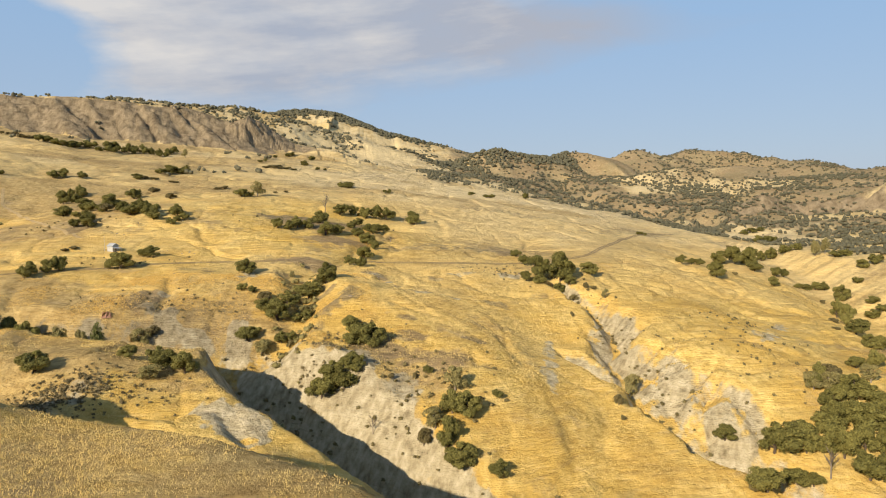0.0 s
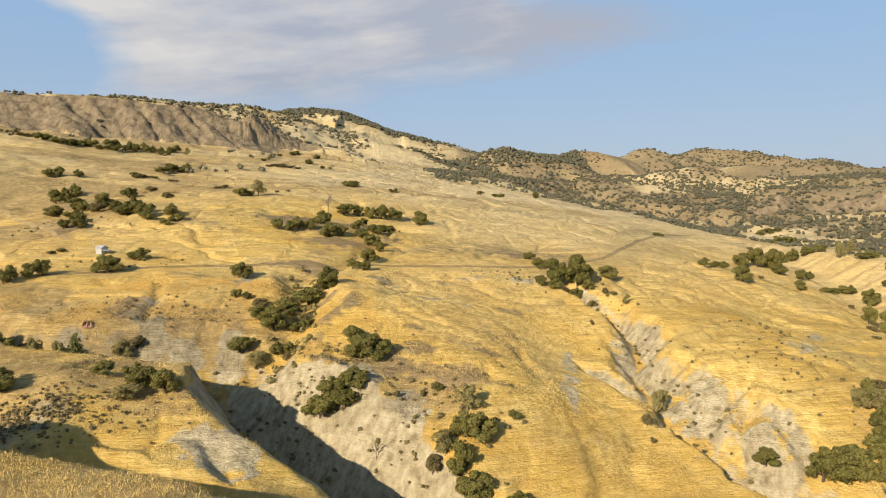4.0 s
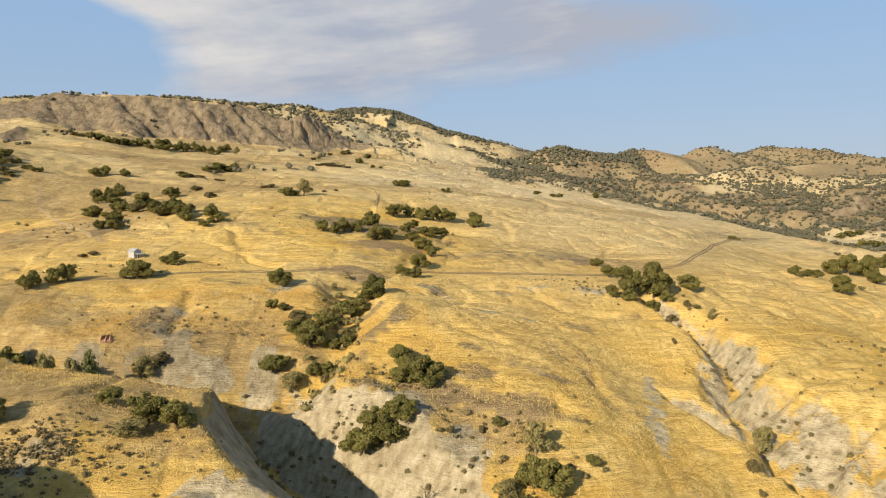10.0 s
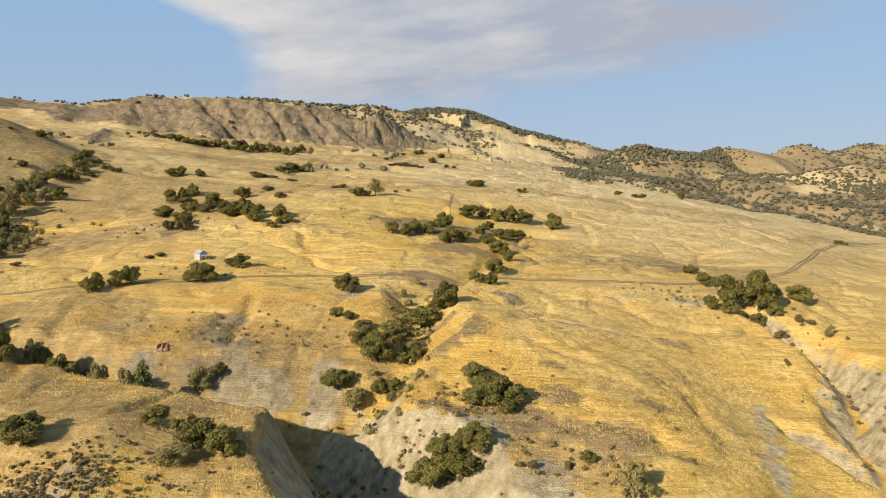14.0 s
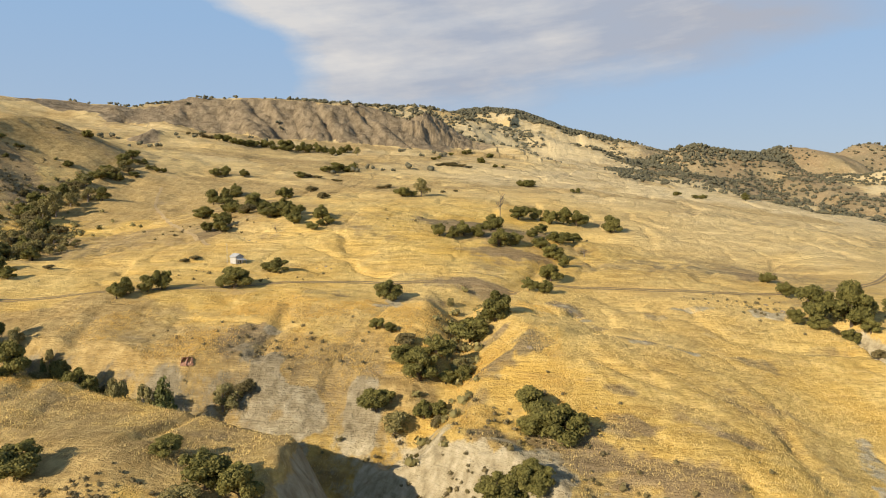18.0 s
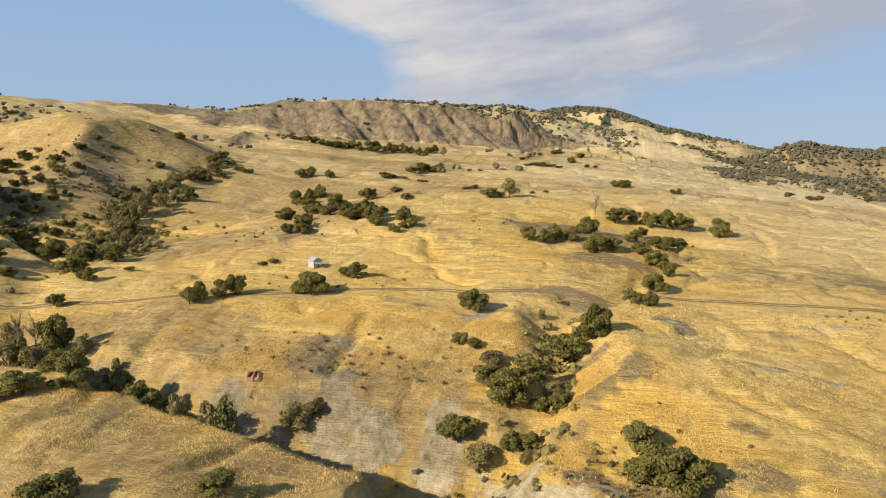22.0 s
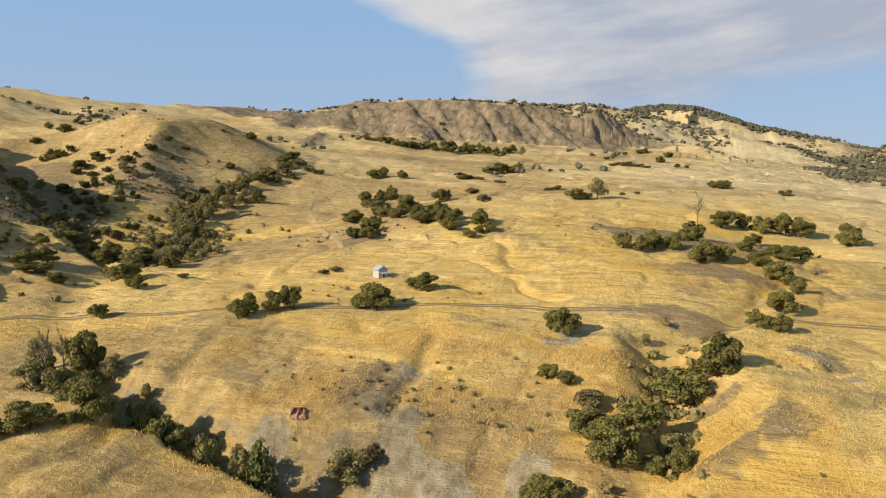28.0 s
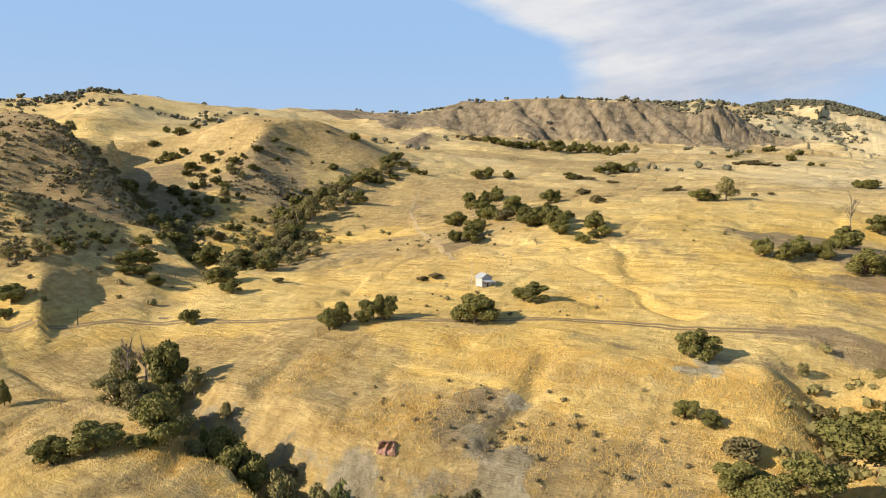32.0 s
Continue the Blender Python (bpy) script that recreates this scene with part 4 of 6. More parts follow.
def build_tree(form, seed, m):
    rng = np.random.default_rng(seed)
    tree = thing(FORMS[form][0], m, LABELS[form], FORMS[form][1], {"oak": "oaks on the hillside", "shrub": "shrubs on the hillside"}.get(form, ""))
    tv, tf = [], []
    lean = rng.uniform(-0.05, 0.05, 2)
    if form == "bare":
        fv, ff = [], []
        tube(tv, tf, [(0, 0, -0.03), (lean[0], lean[1], 0.25), (lean[0] * 2, lean[1] * 2, 0.55), (lean[0] * 3, lean[1], 0.86)], [0.040, 0.030, 0.020, 0.006])
        for i in range(11):
            z0 = rng.uniform(0.18, 0.72)
            a, l = rng.uniform(0, 6.28), rng.uniform(0.2, 0.42) * (1.1 - z0 * 0.5)
            s = Vector((lean[0] * 2 * z0, lean[1] * 2 * z0, z0))
            e = s + Vector((math.cos(a) * l, math.sin(a) * l, l * rng.uniform(0.5, 1.1)))
            e.z = min(e.z, 1.0)
            mid = (s + e) / 2 + Vector((0, 0, 0.03))
            tube(tv, tf, [s, mid, e], [0.014, 0.009, 0.004], 4)
            for j in range(26):
                q = s.lerp(e, rng.uniform(0.3, 1.0))
                w = Vector((rng.normal(), rng.normal(), abs(rng.normal()) + 0.4)).normalized() * rng.uniform(0.06, 0.15)
                sd = w.orthogonal().normalized() * 0.006
                k = len(fv)
                fv += [tuple(q - sd), tuple(q + sd), tuple(q + w)]
                ff.append((k, k + 1, k + 2))
        raw_part("trunk", tv, tf, DEAD, tree, "weathered grey trunk and limbs", True)
        raw_part("twig_crown", fv, ff, TWIG, tree, "fine bare twigs")
        return tree
    if form == "pine":
        cs, rs = [], []
        for i in range(15):
            z = 0.16 + 0.80 * i / 15
            ring = 0.30 * (1 - z) ** 0.8
            for j in range(4 if z < 0.7 else 2):
                a = rng.uniform(0, 6.28)
                r = 0.07 + 0.13 * (1 - z)
                cs.append((math.cos(a) * ring, math.sin(a) * ring, z - 0.03 + rng.uniform(-0.02, 0.02)))
                rs.append((r, r, r * 0.55))
        fv, ff = sprays(rng, cs, rs, 1900, 0.036)
        for c, r in zip(cs, rs):
            if rng.random() < 0.5:
                core(rng, fv, ff, c, r, 0.6)
        tube(tv, tf, [(0, 0, -0.03), (lean[0] * 0.3, lean[1] * 0.3, 0.5), (0, 0, 0.95)], [0.045, 0.026, 0.006])
        raw_part("trunk", tv, tf, BARK, tree, "", True)
        raw_part("crown", fv, ff, PINE, tree)
        return tree
    cs, rs = crown_lobes(rng, form)
    if form == "grey":
        cs, rs = cs[:14], rs[:14]
        fv, ff = sprays(rng, cs, rs, 2600, 0.032)
        for c, r in list(zip(cs, rs))[:7]:
            core(rng, fv, ff, c, r, 0.55)
    else:
        fv, ff = sprays(rng, cs, rs, 4600 if form == "oak" else 1500, 0.033 if form == "oak" else 0.05)
        for c, r in zip(cs, rs):
            core(rng, fv, ff, c, r, 0.68)
    top = 0.55 if form != "shrub" else 0.3
    tube(tv, tf, [(0, 0, -0.06), (lean[0] * 0.5, lean[1] * 0.5, 0.16), (lean[0], lean[1], top)], [0.05, 0.036, 0.02])
    for c in cs[:7]:
        s = Vector((lean[0] * 0.6, lean[1] * 0.6, 0.14 if form != "shrub" else 0.05))
        e = Vector(c)
        tube(tv, tf, [s, (s + e) / 2 + Vector((0, 0, 0.03)), e], [0.022, 0.015, 0.006], 5)
    raw_part("trunk", tv, tf, BARK if form != "grey" else DEAD, tree, "", True)
    raw_part("crown", fv, ff, {"oak": OAK, "shrub": SCRUB, "grey": GREY}[form], tree)
    return tree


KINDS = {"oak": 7, "shrub": 4, "grey": 4, "bare": 3, "pine": 2}
STOCK, planter = {}, random.Random(5)


def plant(x, y, width, tall, form):
    seed = planter.randrange(KINDS[form])
    turn = planter.uniform(0, 360)
    m = pose(x, y, height(x, y) - 0.02 * tall, 0, 0, turn) @ Matrix.Diagonal((width, width, tall * 1.05, 1))
    key = (form, seed)
    if key in STOCK:
        return copy_thing(STOCK[key], m @ Matrix.Diagonal([1 / s for s in STOCK[key].scale] + [1]))
    STOCK[key] = build_tree(form, 100 * list(KINDS).index(form) + seed, m)
    return STOCK[key]


# ---- oaks, pines and shrubs of the hillside, draw and gorge ----
plant(-325.9, 446.9, 5.8, 4.0, "oak")
plant(-324.6, 428.2, 8.4, 4.9, "oak")
plant(-318.4, 449.8, 3.2, 2.7, "oak")
plant(-316.4, 452.1, 3.5, 3.0, "oak")
plant(-314.1, 434.0, 4.9, 2.8, "oak")
plant(-289.7, 459.0, 7.1, 4.3, "oak")
plant(-303.0, 502.5, 8.7, 5.5, "oak")
plant(-317.0, 490.2, 4.6, 1.9, "shrub")
plant(-594.1, 651.6, 5.7, 5.3, "oak")
plant(-590.2, 654.7, 5.2, 4.9, "oak")
plant(-563.2, 601.3, 5.9, 3.9, "oak")
plant(-557.8, 603.0, 6.7, 4.5, "oak")
plant(-452.1, 484.2, 10.4, 7.0, "oak")
plant(-508.6, 521.6, 6.8, 5.8, "oak")
plant(-463.5, 469.2, 8.6, 5.1, "oak")
plant(-413.8, 439.8, 9.3, 7.8, "oak")
plant(-406.3, 439.8, 5.7, 4.8, "oak")
plant(-404.5, 444.5, 6.4, 5.4, "oak")
plant(-367.0, 415.8, 10.0, 6.4, "oak")
plant(-360.6, 423.0, 8.6, 7.1, "oak")
plant(-334.7, 419.2, 8.3, 4.9, "oak")
plant(-334.7, 425.8, 3.1, 2.9, "oak")
plant(-327.5, 421.6, 2.8, 2.6, "oak")
plant(-311.3, 409.0, 4.5, 3.8, "oak")
plant(-308.5, 410.9, 3.7, 3.1, "oak")
plant(-419.1, 433.8, 4.2, 4.0, "oak")
plant(-417.5, 436.4, 4.6, 4.3, "oak")
plant(-327.5, 409.0, 7.8, 7.1, "grey")
plant(-310.1, 399.5, 6.1, 5.7, "grey")
plant(-320.8, 389.9, 6.5, 5.7, "oak")
plant(-307.3, 382.3, 5.8, 5.1, "oak")
plant(-361.1, 380.1, 7.9, 7.9, "grey")
plant(-333.1, 384.5, 6.2, 5.5, "oak")
plant(-326.8, 385.2, 5.2, 4.7, "oak")
plant(-363.9, 408.3, 7.0, 4.2, "oak")
plant(-293.9, 378.5, 3.4, 3.2, "oak")
plant(-290.0, 378.1, 3.6, 3.2, "oak")
plant(-284.4, 423.8, 3.9, 3.6, "oak")
plant(-282.0, 425.8, 3.2, 2.9, "oak")
plant(-338.9, 376.7, 9.5, 5.8, "oak")
plant(-316.2, 362.3, 7.0, 6.3, "oak")
plant(-302.0, 356.2, 6.3, 5.7, "oak")
plant(-289.7, 346.5, 6.3, 4.2, "oak")
plant(-281.7, 346.2, 6.2, 4.1, "oak")
plant(-300.5, 338.3, 6.6, 3.9, "oak")
plant(-289.6, 365.3, 5.9, 3.5, "oak")
plant(-236.6, 270.1, 7.0, 4.5, "oak")
plant(-237.9, 278.9, 5.1, 3.4, "oak")
plant(-261.4, 319.1, 6.0, 4.0, "oak")
plant(-255.3, 320.5, 4.5, 3.5, "oak")
plant(-243.5, 290.5, 9.0, 5.4, "oak")
plant(-261.5, 339.1, 4.7, 3.6, "oak")
plant(-259.1, 342.1, 4.3, 3.4, "oak")
plant(-267.3, 361.4, 3.6, 3.1, "oak")
plant(-264.7, 363.0, 3.5, 2.9, "oak")
plant(-223.5, 252.3, 8.0, 5.3, "oak")
plant(-221.7, 259.2, 7.8, 5.8, "oak")
plant(-218.0, 246.7, 6.1, 3.6, "oak")
plant(-215.1, 251.8, 5.7, 4.6, "oak")
plant(-207.4, 249.7, 6.3, 3.6, "oak")
plant(-210.2, 260.4, 3.8, 2.6, "bare")
plant(-241.6, 294.4, 6.8, 5.0, "oak")
plant(-217.7, 282.8, 10.4, 8.3, "oak")
plant(-190.4, 262.2, 9.2, 6.6, "oak")
plant(-177.1, 252.3, 6.9, 4.9, "oak")
plant(-209.6, 291.8, 10.6, 6.4, "oak")
plant(-225.8, 322.6, 9.5, 6.7, "grey")
plant(-191.3, 285.0, 8.0, 6.0, "oak")
plant(-243.5, 350.0, 7.2, 8.2, "grey")
plant(-236.0, 351.1, 7.1, 8.1, "grey")
plant(-203.2, 315.4, 8.1, 6.0, "grey")
plant(-243.1, 366.2, 8.6, 11.4, "grey")
plant(-247.5, 382.6, 9.9, 13.2, "grey")
plant(-251.8, 390.8, 9.6, 11.6, "grey")
plant(-250.9, 401.0, 8.8, 10.6, "grey")
plant(-256.8, 412.2, 7.9, 8.6, "grey")
plant(-247.9, 412.4, 9.6, 10.3, "grey")
plant(-261.4, 432.8, 8.2, 7.5, "oak")
plant(-241.0, 416.0, 9.0, 8.3, "oak")
plant(-262.6, 450.2, 10.3, 6.1, "oak")
plant(-259.4, 456.5, 6.5, 5.9, "oak")
plant(-255.2, 459.2, 6.3, 5.6, "oak")
plant(-250.5, 469.7, 7.1, 4.2, "oak")
plant(-262.7, 377.5, 11.7, 7.6, "oak")
plant(-195.0, 310.4, 4.5, 3.8, "grey")
plant(-191.3, 312.6, 5.0, 4.3, "grey")
plant(-191.0, 295.3, 5.2, 4.4, "grey")
plant(-187.5, 297.6, 5.0, 4.2, "grey")
plant(-173.6, 268.9, 4.4, 2.5, "shrub")
plant(-276.2, 451.8, 6.9, 5.6, "oak")
plant(-273.3, 476.0, 10.9, 6.5, "oak")
plant(-271.1, 493.2, 12.8, 9.0, "oak")
plant(-276.0, 512.1, 10.1, 7.1, "oak")
plant(-268.3, 505.9, 5.0, 4.1, "oak")
plant(-264.8, 509.1, 5.0, 4.0, "oak")
plant(-245.0, 488.5, 4.8, 4.4, "oak")
plant(-241.7, 490.8, 4.6, 4.2, "oak")
plant(-252.7, 491.2, 4.5, 3.7, "oak")
plant(-249.6, 493.2, 4.7, 3.9, "oak")
plant(-215.6, 208.7, 9.3, 6.2, "oak")
plant(-210.5, 203.5, 3.9, 3.3, "oak")
plant(-211.0, 212.7, 2.4, 2.2, "grey")
plant(-208.7, 213.5, 2.3, 2.2, "grey")
plant(-239.8, 223.1, 5.0, 4.3, "grey")
plant(-236.0, 225.3, 4.6, 3.9, "grey")
plant(-236.8, 230.0, 4.8, 4.4, "grey")
plant(-234.3, 232.0, 4.6, 4.2, "grey")
plant(-239.9, 239.1, 4.9, 4.0, "oak")
plant(-234.8, 239.3, 4.8, 4.0, "oak")
plant(-243.4, 247.4, 4.3, 2.8, "grey")
plant(-240.7, 249.3, 4.4, 2.9, "grey")
plant(-247.2, 258.4, 4.4, 2.9, "oak")
plant(-244.3, 260.4, 4.6, 2.9, "oak")
plant(-168.3, 227.8, 5.1, 5.1, "oak")
plant(-164.8, 175.9, 3.1, 5.7, "oak")
plant(-123.0, 228.3, 5.9, 6.5, "oak")
plant(-121.8, 231.9, 5.2, 5.5, "oak")
plant(-117.1, 235.8, 5.8, 5.8, "oak")
plant(-114.3, 240.1, 6.4, 7.8, "oak")
plant(-96.9, 244.5, 2.7, 3.9, "oak")
plant(-92.2, 245.0, 10.6, 7.9, "oak")
plant(-90.6, 250.8, 3.3, 3.9, "oak")
plant(-85.4, 266.2, 9.5, 5.6, "oak")
plant(-126.0, 280.5, 4.0, 2.1, "shrub")
plant(-122.5, 282.0, 4.4, 2.3, "shrub")
plant(-180.5, 449.0, 6.5, 6.0, "oak")
plant(-174.2, 450.4, 7.5, 6.9, "oak")
plant(-176.6, 457.6, 7.6, 7.0, "oak")
plant(-173.9, 416.5, 9.0, 9.0, "oak")
plant(-167.4, 419.5, 7.8, 7.8, "oak")
plant(-154.3, 359.2, 10.5, 6.2, "oak")
plant(-146.5, 374.0, 9.8, 7.4, "oak")
plant(-135.9, 321.9, 6.8, 5.6, "oak")
plant(-128.9, 321.8, 6.8, 5.7, "oak")
plant(-132.2, 328.8, 8.4, 6.3, "oak")
plant(-131.6, 369.6, 10.5, 8.6, "oak")
plant(-112.1, 337.3, 10.4, 6.2, "oak")
plant(-129.2, 410.1, 9.5, 8.0, "oak")
plant(-101.9, 345.7, 8.4, 6.3, "oak")
plant(-98.0, 326.9, 7.8, 4.7, "oak")
plant(-87.7, 319.3, 5.6, 3.7, "oak")
plant(-85.6, 325.2, 4.2, 3.8, "oak")
plant(-82.4, 327.3, 5.1, 4.7, "oak")
plant(-89.3, 338.6, 7.2, 4.4, "oak")
plant(-104.5, 398.2, 8.4, 4.5, "shrub")
plant(-132.2, 471.2, 9.3, 5.6, "shrub")
plant(-103.1, 318.5, 4.6, 2.7, "bare")
plant(-89.1, 485.7, 6.1, 3.0, "shrub")
plant(-85.1, 489.3, 6.9, 3.4, "shrub")
plant(-62.8, 410.4, 9.6, 6.3, "oak")
plant(-53.3, 417.5, 10.7, 11.2, "grey")
plant(-57.5, 414.2, 5.8, 3.9, "oak")
plant(-44.0, 445.5, 4.1, 2.1, "shrub")
plant(-37.9, 466.9, 3.8, 1.6, "shrub")
plant(4.2, 570.9, 7.7, 4.7, "oak")
plant(11.4, 572.7, 9.7, 5.9, "oak")
plant(-214.9, 513.8, 8.2, 7.6, "oak")
plant(-209.1, 517.2, 8.7, 8.0, "oak")
plant(-197.0, 524.5, 8.9, 5.9, "oak")
plant(-161.3, 544.6, 8.9, 5.2, "oak")
plant(-157.1, 548.6, 9.0, 3.8, "shrub")
plant(-148.9, 549.0, 7.8, 3.2, "shrub")
plant(-146.3, 593.4, 13.3, 8.0, "oak")
plant(-137.0, 597.2, 12.6, 7.6, "oak")
plant(-151.8, 579.5, 8.8, 5.1, "oak")
plant(-145.3, 584.1, 8.9, 5.2, "oak")
plant(-138.5, 624.7, 8.4, 5.9, "oak")
plant(-132.0, 539.3, 7.1, 2.9, "shrub")
plant(-349.7, 796.8, 10.7, 5.3, "shrub")
plant(-342.6, 801.1, 10.7, 5.4, "shrub")
plant(-335.4, 804.9, 8.9, 4.4, "shrub")
plant(-320.0, 767.6, 10.4, 9.1, "oak")
plant(-313.3, 771.6, 10.7, 9.4, "oak")
plant(-305.3, 773.3, 8.9, 7.8, "oak")
plant(-304.8, 769.0, 9.8, 7.4, "oak")
plant(-297.6, 771.8, 9.8, 7.3, "oak")
plant(-291.2, 776.4, 9.8, 7.4, "oak")
plant(-293.0, 781.3, 11.9, 8.4, "oak")
plant(-284.6, 786.3, 11.1, 7.8, "oak")
plant(-275.9, 790.8, 12.1, 8.5, "oak")
plant(-285.1, 811.3, 8.6, 6.0, "oak")
plant(-277.4, 812.2, 8.8, 6.1, "oak")
plant(-256.7, 762.0, 9.3, 5.8, "oak")
plant(-249.7, 764.7, 8.6, 5.4, "oak")
plant(-242.6, 767.2, 9.5, 6.0, "oak")
plant(-250.6, 772.8, 11.3, 11.3, "oak")
plant(-244.6, 779.7, 11.6, 11.6, "oak")
plant(-235.6, 780.8, 9.0, 9.0, "oak")
plant(-229.5, 787.6, 9.9, 9.9, "oak")
plant(-233.4, 791.0, 8.8, 11.0, "oak")
plant(-227.4, 795.8, 8.2, 10.3, "oak")
plant(-220.3, 798.7, 9.6, 12.0, "oak")
plant(-217.2, 794.2, 7.7, 7.7, "oak")
plant(-210.7, 797.9, 8.9, 8.9, "oak")
plant(-203.3, 800.2, 9.2, 9.2, "oak")
plant(-198.9, 785.0, 8.9, 7.4, "oak")
plant(-192.9, 787.9, 8.1, 6.8, "oak")
plant(-197.9, 820.0, 10.1, 8.4, "oak")
plant(-192.0, 826.4, 10.9, 9.1, "oak")
plant(-168.7, 773.5, 8.6, 10.7, "grey")
plant(-378.5, 818.1, 8.0, 4.0, "shrub")
plant(-373.9, 823.2, 7.0, 3.5, "shrub")
plant(-367.5, 824.8, 8.2, 4.1, "shrub")
plant(-84.4, 753.6, 6.9, 3.9, "oak")
plant(-79.7, 767.7, 5.0, 4.0, "oak")
plant(-78.9, 898.3, 8.3, 4.7, "oak")
plant(-75.8, 721.3, 9.1, 3.7, "shrub")
plant(-68.8, 724.5, 9.8, 3.9, "shrub")
plant(-61.4, 727.1, 9.7, 3.9, "shrub")
plant(-64.9, 716.6, 8.7, 3.9, "shrub")
plant(-58.7, 719.6, 7.8, 3.5, "shrub")
plant(-52.5, 722.5, 9.3, 4.1, "shrub")
plant(-46.0, 724.9, 7.4, 3.3, "shrub")
plant(-36.7, 791.5, 10.0, 7.0, "oak")
plant(-33.5, 929.6, 7.1, 6.6, "oak")
plant(-30.0, 934.4, 5.9, 5.5, "oak")
plant(-21.0, 761.1, 6.6, 3.8, "oak")
plant(-12.6, 762.4, 4.7, 2.8, "oak")
plant(-65.0, 936.6, 8.0, 5.6, "oak")
plant(-59.0, 941.1, 8.8, 6.1, "oak")
plant(-148.9, 192.1, 6.0, 12.0, "bare")
plant(-144.2, 193.4, 8.4, 11.9, "bare")
plant(-139.5, 193.9, 8.2, 10.8, "oak")
plant(-137.1, 194.7, 4.7, 8.2, "oak")
plant(-137.9, 185.8, 7.8, 8.0, "grey")
plant(-114.3, 171.6, 7.5, 8.1, "oak")
plant(-131.0, 182.8, 6.4, 7.0, "grey")
plant(-145.2, 190.4, 5.9, 7.0, "oak")
plant(-133.9, 190.0, 6.8, 6.8, "oak")
plant(-130.6, 193.5, 5.1, 6.3, "grey")
plant(-118.6, 189.8, 2.9, 4.3, "grey")
plant(-115.2, 168.5, 4.5, 2.7, "oak")
plant(-126.4, 160.2, 6.5, 4.5, "oak")
plant(-120.9, 164.2, 8.9, 5.6, "oak")
plant(-97.6, 182.0, 6.4, 4.3, "shrub")
plant(-40.3, 240.5, 8.6, 6.6, "oak")
plant(-38.7, 210.7, 4.2, 3.3, "oak")
plant(-34.4, 209.1, 3.5, 2.7, "oak")
plant(-28.3, 195.5, 8.2, 4.9, "oak")
plant(-23.6, 189.0, 9.2, 8.1, "oak")
plant(-17.8, 190.3, 4.3, 4.1, "oak")
plant(-13.9, 190.8, 4.7, 4.4, "oak")
plant(-13.4, 217.2, 12.8, 8.5, "oak")
plant(-6.7, 218.1, 9.1, 9.1, "oak")
plant(-20.6, 198.1, 8.3, 6.1, "oak")
plant(-33.0, 182.0, 9.0, 6.1, "oak")
plant(-28.4, 177.9, 7.4, 6.0, "grey")
plant(-21.8, 179.9, 5.0, 4.3, "oak")
plant(-18.2, 181.1, 4.6, 3.9, "oak")
plant(-29.6, 202.2, 7.1, 4.3, "shrub")
plant(8.4, 162.9, 9.9, 8.3, "oak")
plant(3.7, 165.5, 8.7, 7.9, "oak")
plant(2.4, 172.0, 7.3, 6.4, "oak")
plant(-4.6, 149.8, 7.9, 6.5, "oak")
plant(2.0, 148.9, 7.8, 6.4, "oak")
plant(-7.7, 148.0, 9.0, 6.9, "oak")
plant(-0.9, 146.2, 8.5, 6.4, "oak")
plant(2.4, 149.3, 6.2, 5.0, "oak")
plant(24.4, 144.0, 3.5, 2.8, "oak")
plant(13.0, 142.7, 1.7, 2.7, "shrub")
plant(20.5, 143.3, 2.4, 2.4, "shrub")
plant(31.0, 132.7, 7.3, 8.3, "grey")
plant(28.6, 123.9, 7.1, 7.6, "oak")
plant(32.6, 123.0, 8.7, 7.6, "oak")
plant(23.5, 121.3, 6.2, 6.2, "grey")
plant(26.5, 116.3, 6.4, 9.1, "oak")
plant(28.9, 112.1, 8.9, 7.4, "oak")
plant(38.2, 106.4, 5.3, 5.0, "oak")
plant(20.2, 120.3, 4.7, 6.2, "shrub")
plant(6.9, 131.1, 4.2, 5.6, "bare")
plant(42.8, 129.2, 3.6, 2.6, "oak")
plant(89.9, 289.0, 5.9, 4.7, "oak")
plant(89.7, 270.6, 6.7, 6.2, "oak")
plant(91.2, 250.0, 10.5, 11.4, "oak")
plant(101.0, 248.3, 12.9, 13.9, "oak")
plant(104.0, 250.7, 10.7, 9.6, "oak")
plant(83.8, 245.3, 5.2, 5.2, "oak")
plant(89.3, 243.0, 6.7, 4.1, "oak")
plant(117.5, 254.2, 8.7, 6.5, "oak")
plant(99.2, 244.0, 5.7, 4.7, "oak")
plant(103.8, 242.4, 5.6, 4.7, "oak")
plant(187.2, 298.0, 6.4, 5.0, "oak")
plant(193.8, 298.9, 5.6, 4.3, "oak")
plant(197.8, 297.8, 6.1, 4.7, "oak")
plant(251.5, 369.7, 11.4, 9.5, "oak")
plant(194.7, 274.3, 10.7, 8.3, "oak")
plant(262.4, 369.2, 11.8, 14.0, "oak")
plant(271.4, 367.7, 11.7, 13.8, "oak")
plant(267.3, 353.7, 11.1, 7.4, "oak")
plant(346.0, 466.4, 7.7, 8.6, "oak")
plant(352.7, 464.1, 9.7, 10.7, "oak")
plant(216.5, 293.3, 3.2, 2.5, "shrub")
plant(296.8, 433.5, 4.3, 3.5, "shrub")
plant(262.0, 324.6, 6.9, 6.2, "oak")
plant(296.1, 372.9, 8.4, 8.2, "oak")
plant(303.1, 374.8, 7.3, 7.2, "oak")
plant(109.1, 236.6, 3.1, 3.6, "shrub")
plant(112.0, 234.9, 2.6, 2.6, "shrub")
plant(114.6, 228.0, 3.3, 5.0, "grey")
plant(103.1, 235.9, 5.1, 3.6, "shrub")
plant(93.2, 208.8, 2.1, 2.8, "shrub")
plant(97.4, 160.5, 5.9, 10.2, "grey")
plant(85.1, 141.2, 3.9, 4.3, "shrub")
